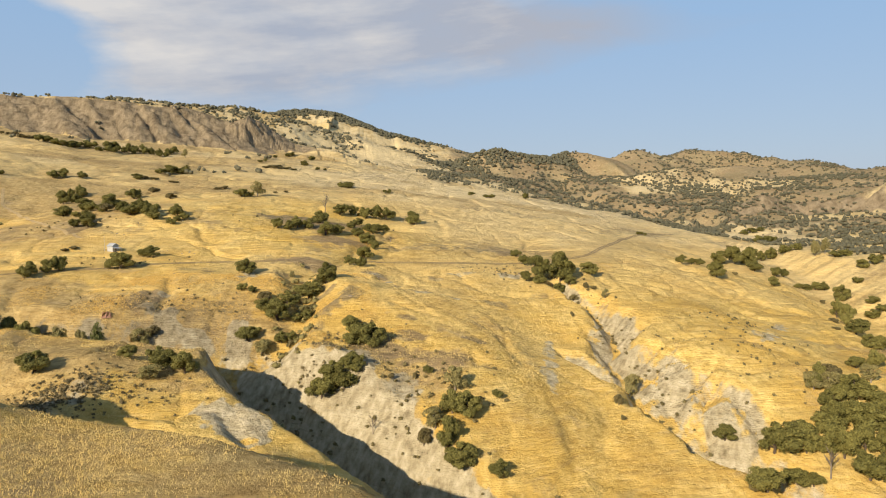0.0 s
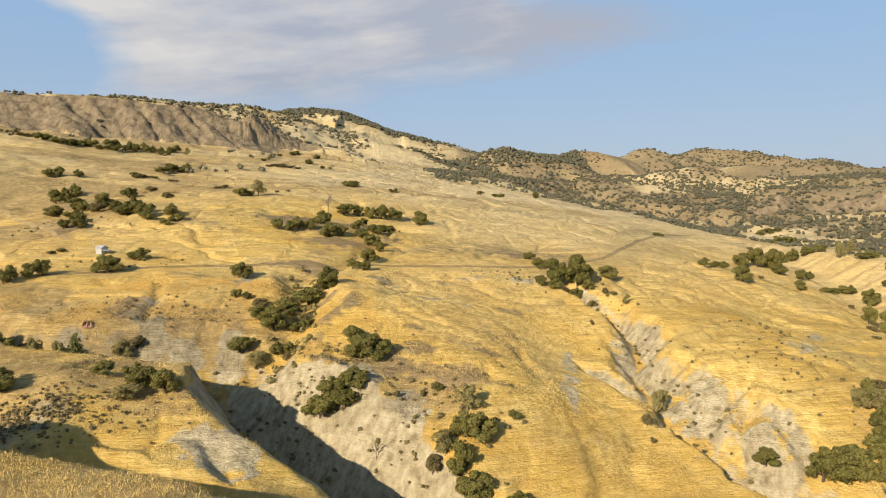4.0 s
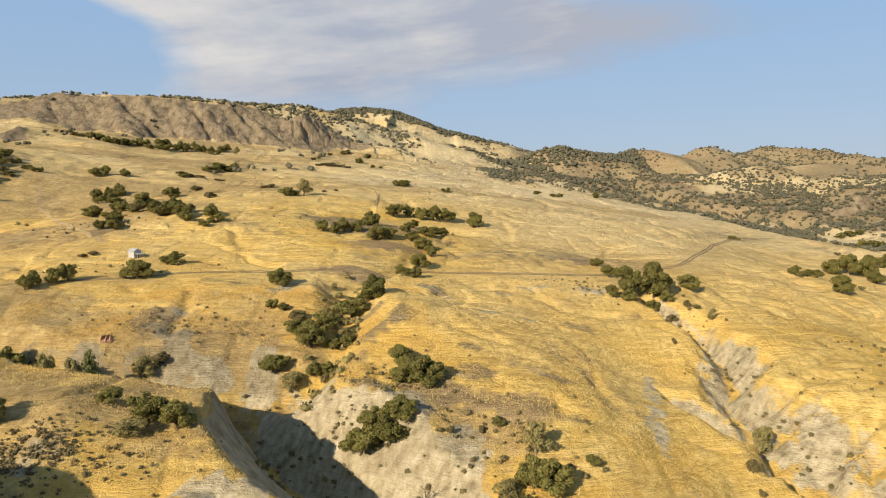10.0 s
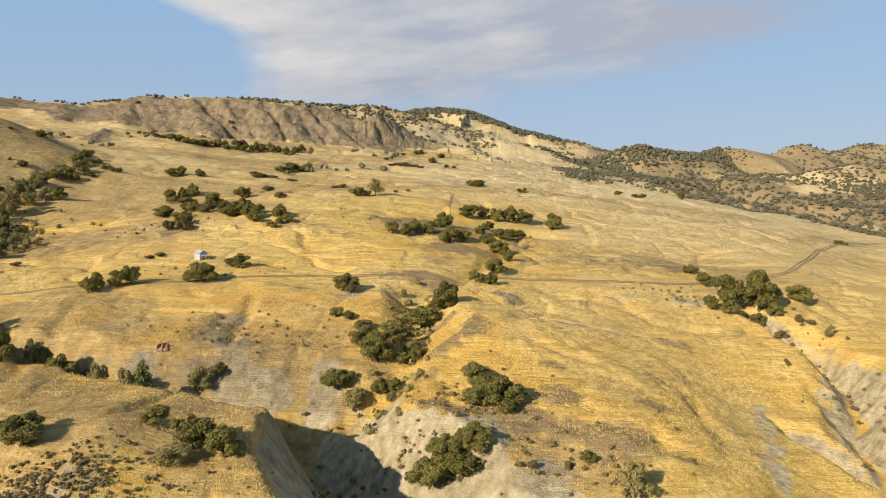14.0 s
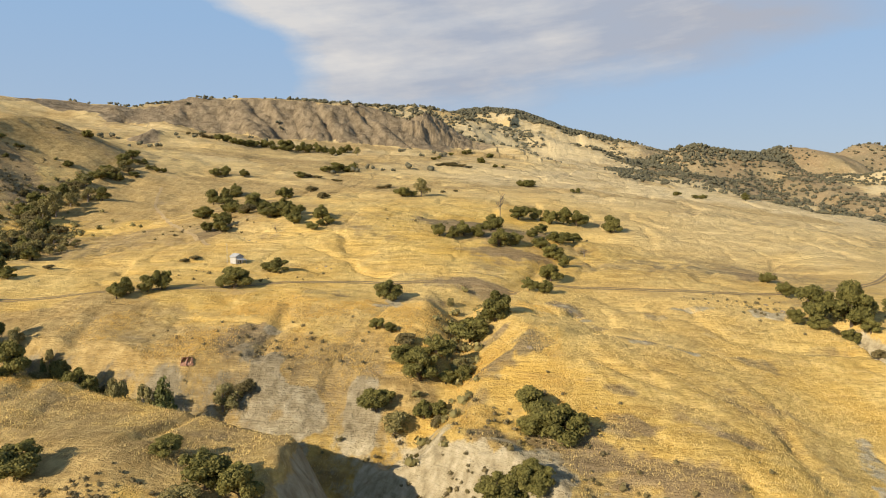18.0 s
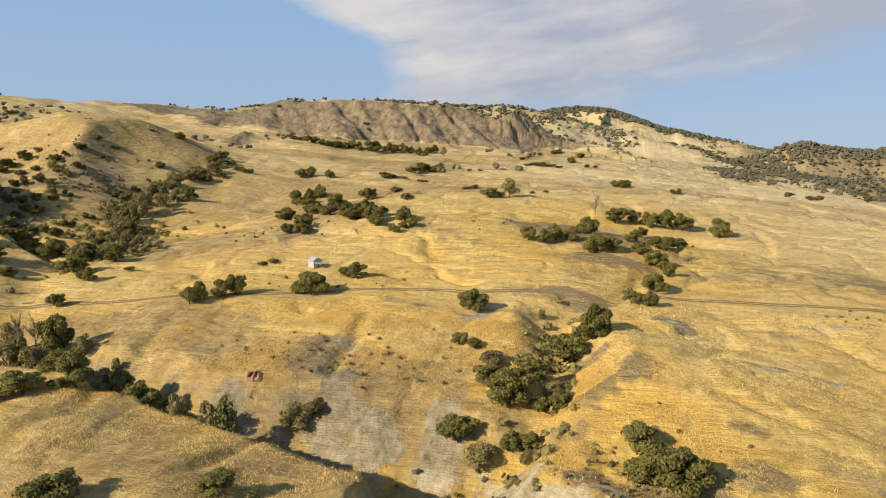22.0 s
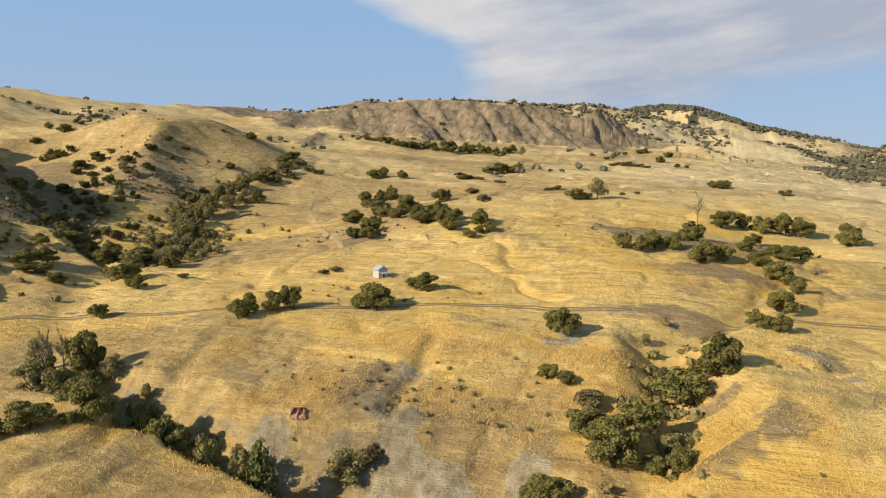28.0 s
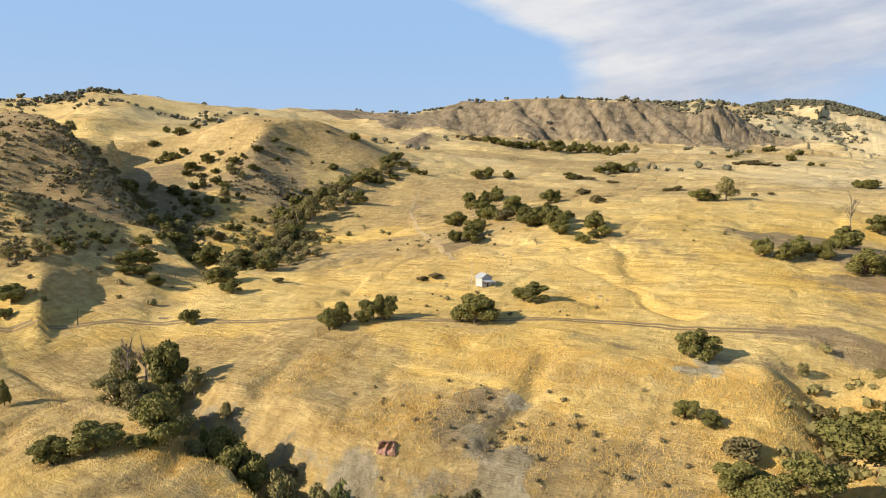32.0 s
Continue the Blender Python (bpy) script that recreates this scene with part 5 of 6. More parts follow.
plant(83.4, 133.8, 2.1, 2.1, "shrub")
plant(113.8, 127.6, 6.9, 4.9, "oak")
plant(298.0, 351.0, 6.5, 4.3, "oak")
plant(303.7, 350.9, 6.6, 4.4, "oak")
plant(322.6, 368.2, 7.9, 6.2, "oak")
plant(328.2, 366.4, 7.9, 6.2, "oak")
plant(321.5, 340.9, 10.3, 11.0, "oak")
plant(281.9, 295.0, 8.4, 11.8, "oak")
plant(226.7, 217.8, 6.7, 10.2, "oak")
plant(212.9, 195.7, 9.5, 7.2, "oak")
plant(341.9, 352.9, 8.3, 5.3, "oak")
plant(325.2, 318.6, 8.4, 4.9, "oak")
plant(315.5, 307.5, 8.3, 6.2, "oak")
plant(321.7, 307.4, 7.9, 5.8, "oak")
plant(198.8, 171.1, 6.2, 5.6, "oak")
plant(201.0, 168.3, 6.4, 5.8, "oak")
plant(172.0, 145.5, 5.8, 4.7, "oak")
plant(181.5, 147.7, 5.9, 7.8, "oak")
plant(219.6, 217.9, 4.1, 2.6, "shrub")
plant(207.0, 200.1, 3.3, 1.9, "shrub")
plant(300.2, 331.4, 5.0, 2.8, "shrub")
plant(123.7, 117.9, 10.0, 10.0, "oak")
plant(127.5, 115.6, 11.5, 10.2, "oak")
plant(130.7, 113.2, 7.0, 8.7, "oak")
plant(136.9, 111.1, 8.0, 10.1, "oak")
plant(140.4, 110.0, 8.6, 10.8, "oak")
plant(147.0, 110.2, 7.2, 9.0, "oak")
plant(142.3, 118.5, 10.1, 7.1, "oak")
plant(150.2, 121.6, 10.3, 6.9, "oak")
plant(154.1, 116.9, 11.8, 10.1, "oak")
plant(153.5, 133.6, 7.3, 6.2, "grey")
plant(158.2, 129.3, 10.7, 8.2, "oak")
plant(162.3, 124.7, 8.8, 7.0, "oak")
plant(151.0, 108.3, 6.5, 8.1, "oak")
plant(140.9, 100.7, 10.8, 9.6, "oak")
plant(112.2, 103.7, 10.8, 7.7, "oak")
plant(109.0, 104.6, 3.1, 3.1, "shrub")
plant(124.5, 108.3, 8.0, 4.8, "oak")
plant(128.1, 106.1, 6.3, 4.1, "oak")
plant(132.3, 104.9, 6.3, 9.8, "bare")
plant(-80.6, 126.8, 9.7, 6.6, "oak")
plant(-60.3, 135.0, 5.6, 3.7, "oak")
plant(-49.1, 126.6, 7.9, 7.5, "oak")
plant(-42.9, 124.8, 6.9, 6.6, "oak")
plant(-51.0, 122.2, 7.3, 4.4, "grey")
plant(46.7, 374.6, 7.8, 7.1, "oak")
plant(38.9, 518.0, 3.6, 3.5, "oak")
plant(42.3, 518.2, 4.0, 3.8, "oak")
plant(3.7, 570.2, 8.3, 5.3, "oak")
plant(9.9, 567.2, 7.4, 4.8, "oak")
plant(132.2, 620.6, 7.8, 4.5, "oak")
plant(146.7, 621.2, 6.2, 3.6, "oak")
plant(152.5, 621.6, 7.2, 4.2, "oak")
plant(194.3, 646.5, 7.1, 7.1, "oak")
plant(225.5, 440.4, 3.3, 2.5, "oak")
plant(228.4, 440.7, 3.9, 2.9, "oak")
plant(231.1, 439.3, 3.0, 2.3, "oak")
plant(418.8, 584.6, 9.1, 8.0, "oak")
plant(426.1, 582.1, 9.5, 8.3, "oak")
plant(433.8, 582.2, 7.9, 6.9, "oak")
plant(361.0, 457.5, 10.7, 8.4, "oak")
plant(368.4, 454.2, 9.3, 7.3, "oak")
plant(361.4, 421.7, 9.1, 13.4, "grey")
plant(368.7, 420.4, 9.0, 13.2, "grey")
plant(366.6, 406.6, 10.1, 6.7, "oak")
plant(374.9, 405.0, 9.1, 6.1, "oak")
plant(358.3, 368.0, 8.3, 6.9, "oak")
plant(365.6, 364.2, 10.0, 8.3, "oak")
plant(481.3, 708.4, 9.6, 6.0, "oak")
plant(490.0, 706.0, 11.8, 7.4, "oak")
plant(498.9, 704.4, 9.4, 5.9, "oak")
plant(-33.4, 323.2, 7.7, 6.7, "oak")
plant(-27.3, 322.2, 6.4, 5.6, "oak")
plant(-23.2, 329.6, 7.8, 6.8, "oak")
plant(-17.1, 329.7, 7.3, 6.3, "oak")
plant(-10.9, 346.0, 10.1, 7.6, "oak")
plant(-7.8, 316.3, 11.5, 7.8, "oak")
plant(-1.0, 320.5, 7.0, 6.0, "oak")
plant(0.6, 381.1, 10.1, 7.8, "oak")
plant(9.2, 388.0, 7.8, 6.5, "oak")
plant(14.8, 388.7, 6.0, 5.0, "oak")
plant(17.3, 385.5, 8.0, 8.7, "oak")
plant(23.5, 388.4, 8.1, 8.8, "oak")
plant(30.4, 390.7, 11.4, 8.5, "oak")
plant(10.9, 360.9, 6.3, 4.7, "oak")
plant(6.3, 337.0, 5.4, 4.4, "oak")
plant(18.3, 335.9, 9.7, 6.3, "oak")
plant(25.0, 344.4, 7.5, 5.0, "oak")
plant(9.4, 322.0, 8.4, 5.6, "oak")
plant(14.5, 311.0, 8.9, 6.7, "oak")
plant(17.2, 293.5, 4.6, 4.6, "oak")
plant(11.5, 275.7, 8.6, 7.0, "oak")
plant(3.4, 256.7, 5.7, 4.8, "oak")
plant(8.5, 256.4, 5.7, 4.7, "oak")
plant(27.6, 321.0, 6.9, 3.7, "bare")
plant(46.0, 379.0, 8.8, 8.8, "oak")
plant(-8.5, 379.9, 6.7, 14.5, "bare")
# growth that stands in the gorge and reaches over its brink
plant(-107.0, 177.0, 8.0, 9.0, "oak")
plant(-102.0, 176.5, 8.0, 9.5, "oak")
plant(-91.0, 173.5, 6.5, 10.5, "grey")
plant(-85.0, 174.0, 5.5, 9.0, "grey")
plant(-79.0, 171.5, 9.0, 14.5, "pine")
plant(-69.5, 181.0, 8.0, 6.0, "grey")
plant(-65.5, 184.5, 6.0, 4.0, "shrub")
plant(-112.0, 178.0, 3.0, 7.5, "pine")


def grove(seed, course, wide, n, low, high, forms):
    """Trees crowded along the bottom of a draw."""
    rng = random.Random(seed)
    pts = np.array(course, float)
    run = np.r_[0, np.cumsum(np.hypot(*np.diff(pts, axis=0).T))]
    for i in range(n):
        s = run[-1] * (i + rng.random()) / n
        x = np.interp(s, run, pts[:, 0]) + rng.gauss(0, wide)
        y = np.interp(s, run, pts[:, 1]) + rng.gauss(0, wide)
        w = rng.uniform(low, high)
        plant(float(x), float(y), w, w * rng.uniform(0.7, 1.05), rng.choice(forms))


# dense growth of the draws
grove(1, [(-207, 275), (-205, 300), (-225, 335), (-258, 378), (-275, 415), (-272, 452), (-264, 482)], 5, 62, 5.5, 10, ["grey", "grey", "oak", "grey", "shrub"])
grove(2, [(-225, 285), (-255, 300), (-285, 312), (-320, 330), (-355, 350)], 9, 30, 4.5, 8, ["grey", "shrub", "oak"])
grove(3, [(-290, 345), (-320, 380), (-350, 410)], 16, 16, 3.5, 6.5, ["grey", "shrub", "oak"])
grove(4, [(-8, 255), (-20, 240), (-17, 212), (-15, 192), (-21, 175)], 2.5, 7, 3.0, 5, ["oak", "grey", "shrub"])
grove(5, [(-148, 194), (-138, 188), (-125, 183), (-112, 177)], 3, 12, 5, 9, ["grey", "oak", "grey"])

grove(6, [(147.0, 138.0), (152.0, 129.0), (163.0, 131.0)], 7, 16, 4, 7.5, ["oak", "grey", "shrub"])

grove(7, [(-142.0, 341.0), (-137.0, 364.0), (-104.0, 340.0), (-88.0, 335.0)], 4, 14, 5, 9, ["oak", "grey", "oak", "shrub"])

# ---- far woods ----
def far_woods(name, label, wanted, seed, x0, x1, y0, y1, chance, size, mat):
    """Crowns too far to count, each a clutch of lumpy leafy masses."""
    rng = np.random.default_rng(seed)
    bm = bmesh.new()
    bmesh.ops.create_icosphere(bm, subdivisions=1, radius=1)
    bv = np.array([v.co[:] for v in bm.verts])
    bf = np.array([[v.index for v in f.verts] for f in bm.faces])
    bm.free()
    xs, ys = rng.uniform(x0, x1, wanted * 6), rng.uniform(y0, y1, wanted * 6)
    keep = rng.random(len(xs)) < chance(xs, ys)
    xs, ys = xs[keep][:wanted], ys[keep][:wanted]
    V, F, n = [], [], 0
    for px, py in zip(xs, ys):
        pz = height(px, py)
        s = size * rng.uniform(0.6, 1.35)
        for k in range(3):
            c = np.array([px, py, pz + 0.36 * s]) + rng.normal(size=3) * np.array([0.26, 0.26, 0.10]) * s
            r = s * rng.uniform(0.24, 0.46)
            V.append(c + bv * r * (1 + rng.normal(size=(len(bv), 1)) * 0.16) * np.array([1, 1, 0.85]))
            F.append(bf + n)
            n += len(bv)
    me = bpy.data.meshes.new(name)
    V, F = np.concatenate(V), np.concatenate(F)
    me.vertices.add(len(V))
    me.vertices.foreach_set("co", V.reshape(-1))
    me.loops.add(F.size)
    me.loops.foreach_set("vertex_index", F.reshape(-1))
    me.polygons.add(len(F))
    me.polygons.foreach_set("loop_start", np.arange(0, F.size, 3))
    me.update(calc_edges=True)
    me.materials.append(mat)
    return tagged(new(name, me), label, "woods", kind="stuff")


def east_chance(x, y):
    edge = np.interp(y, [330, 400, 560, 650, 700, 780, 860, 1400, 2200], [345, 370, 400, 300, 280, 170, 110, 150, 300])
    n = rough(x, y, 160, 4, 61)
    belt = smooth(0, 40, x - edge) * (1 - smooth(260, 420, x - edge) * 0.45)
    return np.clip(belt * (0.45 + 0.9 * n), 0, 1) * (y < 2150)


def crest_chance(x, y):
    d1 = along(RIDGES[0][0], x, y)[0]
    n = rough(x, y, 120, 4, 63)
    d2, side, _, _ = along(BLUFFS[0][0], x, y)
    brow = np.where(side > 0, smooth(85, 110, d2) * (1 - smooth(130, 170, d2)), 0) * smooth(-0.25, 0.5, n)
    return np.clip(0.8 * brow + (1 - smooth(30, 220, d1)) * 0.9 * smooth(-0.1, 0.7, n) + 0.10 * smooth(0.2, 0.7, n), 0, 1)


def mountain_chance(x, y):
    d1 = along(RIDGES[4][0], x, y)[0]
    d2 = along(RIDGES[5][0], x, y)[0]
    n = rough(x, y, 140, 4, 64)
    crown = (1 - smooth(25, 95, d1)) * (1.1 + 0.5 * n) * (1 - smooth(120, 330, x))
    patchy = (1 - smooth(220, 330, d1)) * 0.8 * smooth(-0.35, 0.45, n) * (1 - smooth(80, 280, x))
    return np.clip((crown + patchy) * smooth(-520, -380, x) + 0.8 * (1 - smooth(20, 120, d2)) * (0.7 + 0.6 * n) + 0.10 * smooth(0.1, 0.6, n), 0, 1)


far_woods("east_woods", "dark oak woods on the far eastern hills", 19000, 1, 120, 1700, 340, 2150, east_chance, 4.5, HAZED_OAK)
far_woods("crest_woods", "scattered oaks along the far skyline", 3000, 2, -1150, 60, 560, 1700, crest_chance, 5.6, HAZED_OAK)
far_woods("mountain_woods", "dense dark woods on the far mountain", 9000, 3, -420, 560, 1380, 2000, mountain_chance, 7, HAZED_OAK)

# ---- dirt track across the slope ----
def soil_material(name, a, c, scale=0.8):
    m, nt, b = material(name, 0.95)
    n = noise_of(nt, scale, 7, 0.65)
    nt.links.new(ramp(nt, n, (0.3, a), (0.7, c)), b.inputs["Base Color"])
    relief(nt, b, n, 0.6, 0.15)
    return m


SOIL = soil_material("track_soil", (0.20, 0.14, 0.07), (0.36, 0.27, 0.15))


def ribbon(name, course, offsets, mat, label, lift=0.09, pace=2.0):
    """A strip of worn ground that follows a smoothed course over the land."""
    pts = np.array(course, float)
    s = np.r_[0, np.cumsum(np.hypot(*np.diff(pts, axis=0).T))]
    u = np.arange(0, s[-1], pace)
    k = np.exp(-0.5 * (np.arange(-9, 10) / 4.0) ** 2)
    k /= k.sum()
    cx, cy = (np.convolve(np.pad(np.interp(u, s, pts[:, i]), 9, mode="edge"), k, "valid") for i in (0, 1))
    dx, dy = np.gradient(cx), np.gradient(cy)
    l = np.hypot(dx, dy)
    nx, ny = -dy / l, dx / l
    verts, faces, w = [], [], len(offsets)
    for i in range(len(u)):
        for o in offsets:
            wob = o + 0.25 * float(bumps(np.array([u[i]]), np.array([o * 3.0]), 6, 71)[0])
            x, y = cx[i] + nx[i] * wob, cy[i] + ny[i] * wob
            verts.append((x, y, height(x, y) + lift))
    for i in range(len(u) - 1):
        for j in range(w - 1):
            a = i * w + j
            faces.append((a, a + 1, a + w + 1, a + w))
    me = bpy.data.meshes.new(name)
    me.from_pydata(verts, [], faces)
    me.materials.append(mat)
    return tagged(new(name, me), label, "track", kind="structure")


for shift in (-0.85, 0.85):
    ribbon("dirt_track", TRACK, (shift - 0.5, shift, shift + 0.5), SOIL, "pair of worn wheel ruts across the dry grass")

# ---- small white hut, its mast, poles ----
def box(bm, lo, hi):
    vs = [bm.verts.new((x, y, z)) for z in (lo[2], hi[2]) for x, y in ((lo[0], lo[1]), (hi[0], lo[1]), (hi[0], hi[1]), (lo[0], hi[1]))]
    for f in ((3, 2, 1, 0), (4, 5, 6, 7), (0, 1, 5, 4), (1, 2, 6, 5), (2, 3, 7, 6), (3, 0, 4, 7)):
        bm.faces.new([vs[i] for i in f])


WHITE = soil_material("weathered_white_paint", (0.34, 0.34, 0.32), (0.52, 0.51, 0.49), 1.5)
TIN = soil_material("pale_tin_roof", (0.30, 0.31, 0.32), (0.46, 0.47, 0.48), 2.0)
DARKWOOD = soil_material("dark_wood", (0.05, 0.04, 0.03), (0.12, 0.09, 0.06), 3.0)


def hut(x, y, turn):
    h = thing("hut", pose(x, y, height(x, y) - 0.1, 0, 0, turn), "small weathered white hut with a lean-to among oaks", "hut")
    L, W, H, R = 3.6, 3.2, 2.7, 1.0
    for nm, lo, hi in (("wall", (-L / 2, -W / 2, 0), (L / 2, -W / 2 + 0.15, H)), ("wall", (-L / 2, W / 2 - 0.15, 0), (L / 2, W / 2, H)),
                       ("wall", (-L / 2, -W / 2 + 0.15, 0), (-L / 2 + 0.15, W / 2 - 0.15, H)), ("wall", (L / 2 - 0.15, -W / 2 + 0.15, 0), (L / 2, W / 2 - 0.15, H))):
        bm = bmesh.new()
        box(bm, lo, hi)
        part(nm, bm, WHITE, h)
    for sgn in (-1, 1):
        bm = bmesh.new()
        box(bm, (-L / 2 - 0.25, 0 if sgn > 0 else -W / 2 - 0.4, 0), (L / 2 + 0.25, W / 2 + 0.4 if sgn > 0 else 0, 0.08))
        for v in bm.verts:
            v.co.z += H + R - abs(v.co.y) * R / (W / 2)
        part("roof", bm, TIN, h, "pale tin roof slope")
    for sx in (-L / 2 + 0.02, L / 2 - 0.14):
        bm = bmesh.new()
        tri = [bm.verts.new((sx + d, yy, zz)) for d in (0, 0.12) for yy, zz in ((-W / 2, H), (W / 2, H), (0, H + R - 0.03))]
        for f in ((2, 1, 0), (3, 4, 5), (0, 1, 4, 3), (1, 2, 5, 4), (2, 0, 3, 5)):
            bm.faces.new([tri[i] for i in f])
        part("gable", bm, WHITE, h)
    bm = bmesh.new()
    box(bm, (L / 2, -W / 2, 1.5), (L / 2 + 2.2, W / 2, 1.58))
    for v in bm.verts:
        v.co.z += 0.45 * (1 - (v.co.x - L / 2) / 2.2)
    part("lean_to_roof", bm, TIN, h, "sloping tin roof of the lean-to")
    for yy in (-W / 2 + 0.1, W / 2 - 0.1):
        bm = bmesh.new()
        box(bm, (L / 2 + 2.0, yy - 0.06, 0), (L / 2 + 2.12, yy + 0.06, 1.5))
        part("post", bm, WHITE, h)
    # dark panel on the closed wall, coloured as the shade inside a doorway
    bm = bmesh.new()
    box(bm, (L / 2 + 0.01, -0.5, 0.0), (L / 2 + 0.05, 0.5, 1.9))
    part("door", bm, DARKWOOD, h, "dark panel standing in for a shaded open doorway")
    return h


hut(-104, 276.5, -35)


def mast(name, x, y, tall, thick, label, mat):
    p = thing(name, pose(x, y, height(x, y) - 0.3), label, "pole")
    tv, tf = [], []
    tube(tv, tf, [(0, 0, 0), (0, 0, tall * 0.5), (0.02, 0, tall + 0.3)], [thick, thick * 0.9, thick * 0.7], 8)
    raw_part("shaft", tv, tf, mat, p, "", True)
    tv, tf = [], []
    tube(tv, tf, [(-0.35, 0, tall), (0.35, 0, tall)], [thick * 0.5, thick * 0.5], 6)
    raw_part("crosspiece", tv, tf, mat, p)
    return p


mast("thin_mast", -107.5, 276, 7.5, 0.07, "thin pale mast beside the white hut", TIN)
mast("wooden_pole", -194, 213, 4.6, 0.13, "plain weathered wooden pole above the dirt track", DARKWOOD)


# ---- red hollow in the wall of the gorge ----
def red_hollow(x, y, wide, turn):
    """An outcrop with two dark hollows under an overhanging brow."""
    rng = np.random.default_rng(6)
    h = thing("rock_hollow", pose(x, y, height(x, y) - 0.9, 0, 0, turn), "reddish rock outcrop with two dark hollows in the gorge wall", "rock")
    bm = bmesh.new()
    n, m = 26, 18
    grid = []
    for i in range(n + 1):
        row = []
        for j in range(m + 1):
            u, v = i / n * 2 - 1, j / m
            px, pz = u * wide * 0.5 * (1.0 - 0.28 * v), v * wide * 0.62
            out = -0.9 * (1 - v) * (1 - 0.35 * u * u) - 0.25
            for cu, cv, cw, ch in ((-0.48, 0.62, 0.30, 0.26), (0.46, 0.70, 0.20, 0.30)):
                out += 1.5 * math.exp(-((u - cu - 0.5 * (v - cv)) / cw) ** 4 - ((v - cv) / ch) ** 4)
            out += 0.14 * float(rough(np.array([u * 3.0 + 5]), np.array([v * 3.0]), 0.8, 3, 95)[0]) - 0.5 * max(0, v - 0.86) * 4
            row.append(bm.verts.new((px, out + rng.normal() * 0.03, pz)))
        grid.append(row)
    for i in range(n):
        for j in range(m):
            bm.faces.new((grid[i][j], grid[i + 1][j], grid[i + 1][j + 1], grid[i][j + 1]))
    back = [bm.verts.new((c.co.x, 2.6, c.co.z - 0.6)) for c in (grid[0][0], grid[n][0], grid[n][m], grid[0][m])]
    rim = [[r[0] for r in grid], grid[n], [r[m] for r in grid][::-1], grid[0][::-1]]
    for k, edge in enumerate(rim):
        bm.faces.new([back[(k + 1) % 4], back[k]] + list(edge))
    bmesh.ops.recalc_face_normals(bm, faces=bm.faces)
    part("rock", bm, RED, h)


RED = soil_material("red_rock", (0.26, 0.14, 0.095), (0.46, 0.27, 0.19), 1.6)
red_hollow(-80.5, 186.3, 3.2, 14)

ribbon("footpath", [(-228, 462), (-224, 451), (-213, 423), (-200, 402), (-189, 386), (-168, 352), (-147, 326), (-132, 308), (-122, 297)], (-0.9, 0, 0.9), soil_material("path_soil", (0.36, 0.26, 0.13), (0.56, 0.42, 0.22)), "worn eroded path down the dry slope", 0.16)


# ---- stones and a fallen log ----
STONE = soil_material("brown_stone", (0.14, 0.11, 0.08), (0.34, 0.28, 0.20), 2.0)


def boulder(seed, x, y, size):
    rng = np.random.default_rng(seed)
    h = thing("boulder", pose(x, y, height(x, y) - 0.22 * size, 0, 0, rng.uniform(0, 360)), "weathered brown boulder half sunk in dry grass", "rock", "boulders on the slope")
    bm = bmesh.new()
    bmesh.ops.create_icosphere(bm, subdivisions=3, radius=0.5)
    o = rng.uniform(0, 50)
    for v in bm.verts:
        n = float(rough(np.array([v.co.x * 3 + o]), np.array([v.co.y * 3 + v.co.z * 2.3]), 1.0, 3, 97)[0])
        v.co *= size * (1 + 0.28 * n)
        v.co.z *= 0.72
    part("stone", bm, STONE, h)
    return h


for k, (bx, by, bs) in enumerate([(-110.7, 306.9, 1.4), (-107, 305.1, 1.0), (-113.5, 308.8, 1.1), (-91.6, 275.2, 0.9), (-88, 274.6, 1.2), (-73.4, 276.1, 1.0), (-70.2, 276.4, 1.3), (-67.8, 274.9, 0.9), (-80.6, 278.9, 0.8),
                                  (-68.6, 235.3, 0.9), (11.2, 237.1, 2.0), (13.5, 238, 1.5), (15, 237.2, 1.7), (17.7, 235.7, 2.2), (2.2, 193.7, 1.8), (32.3, 210.3, 1.4), (83.1, 255, 1.8), (79.9, 260.9, 1.5)]):
    boulder(k, bx, by, bs)


def fallen_log(x, y, long, turn):
    h = thing("fallen_log", pose(x, y, height(x, y) + 0.12, 0, 0, turn), "bleached fallen log on the dry grass above the track", "log")
    tv, tf = [], []
    tube(tv, tf, [(-long / 2, 0, 0), (-long * 0.1, 0.1, 0.06), (long / 2, -0.1, 0.25)], [0.32, 0.27, 0.16], 9)
    raw_part("trunk", tv, tf, DEAD, h, "", True)
    tv, tf = [], []
    tube(tv, tf, [(long * 0.1, 0, 0.1), (long * 0.2, 0.5, 0.6), (long * 0.25, 0.9, 0.9)], [0.12, 0.08, 0.03], 6)
    raw_part("branch", tv, tf, DEAD, h)


fallen_log(-180, 230, 4.5, 20)


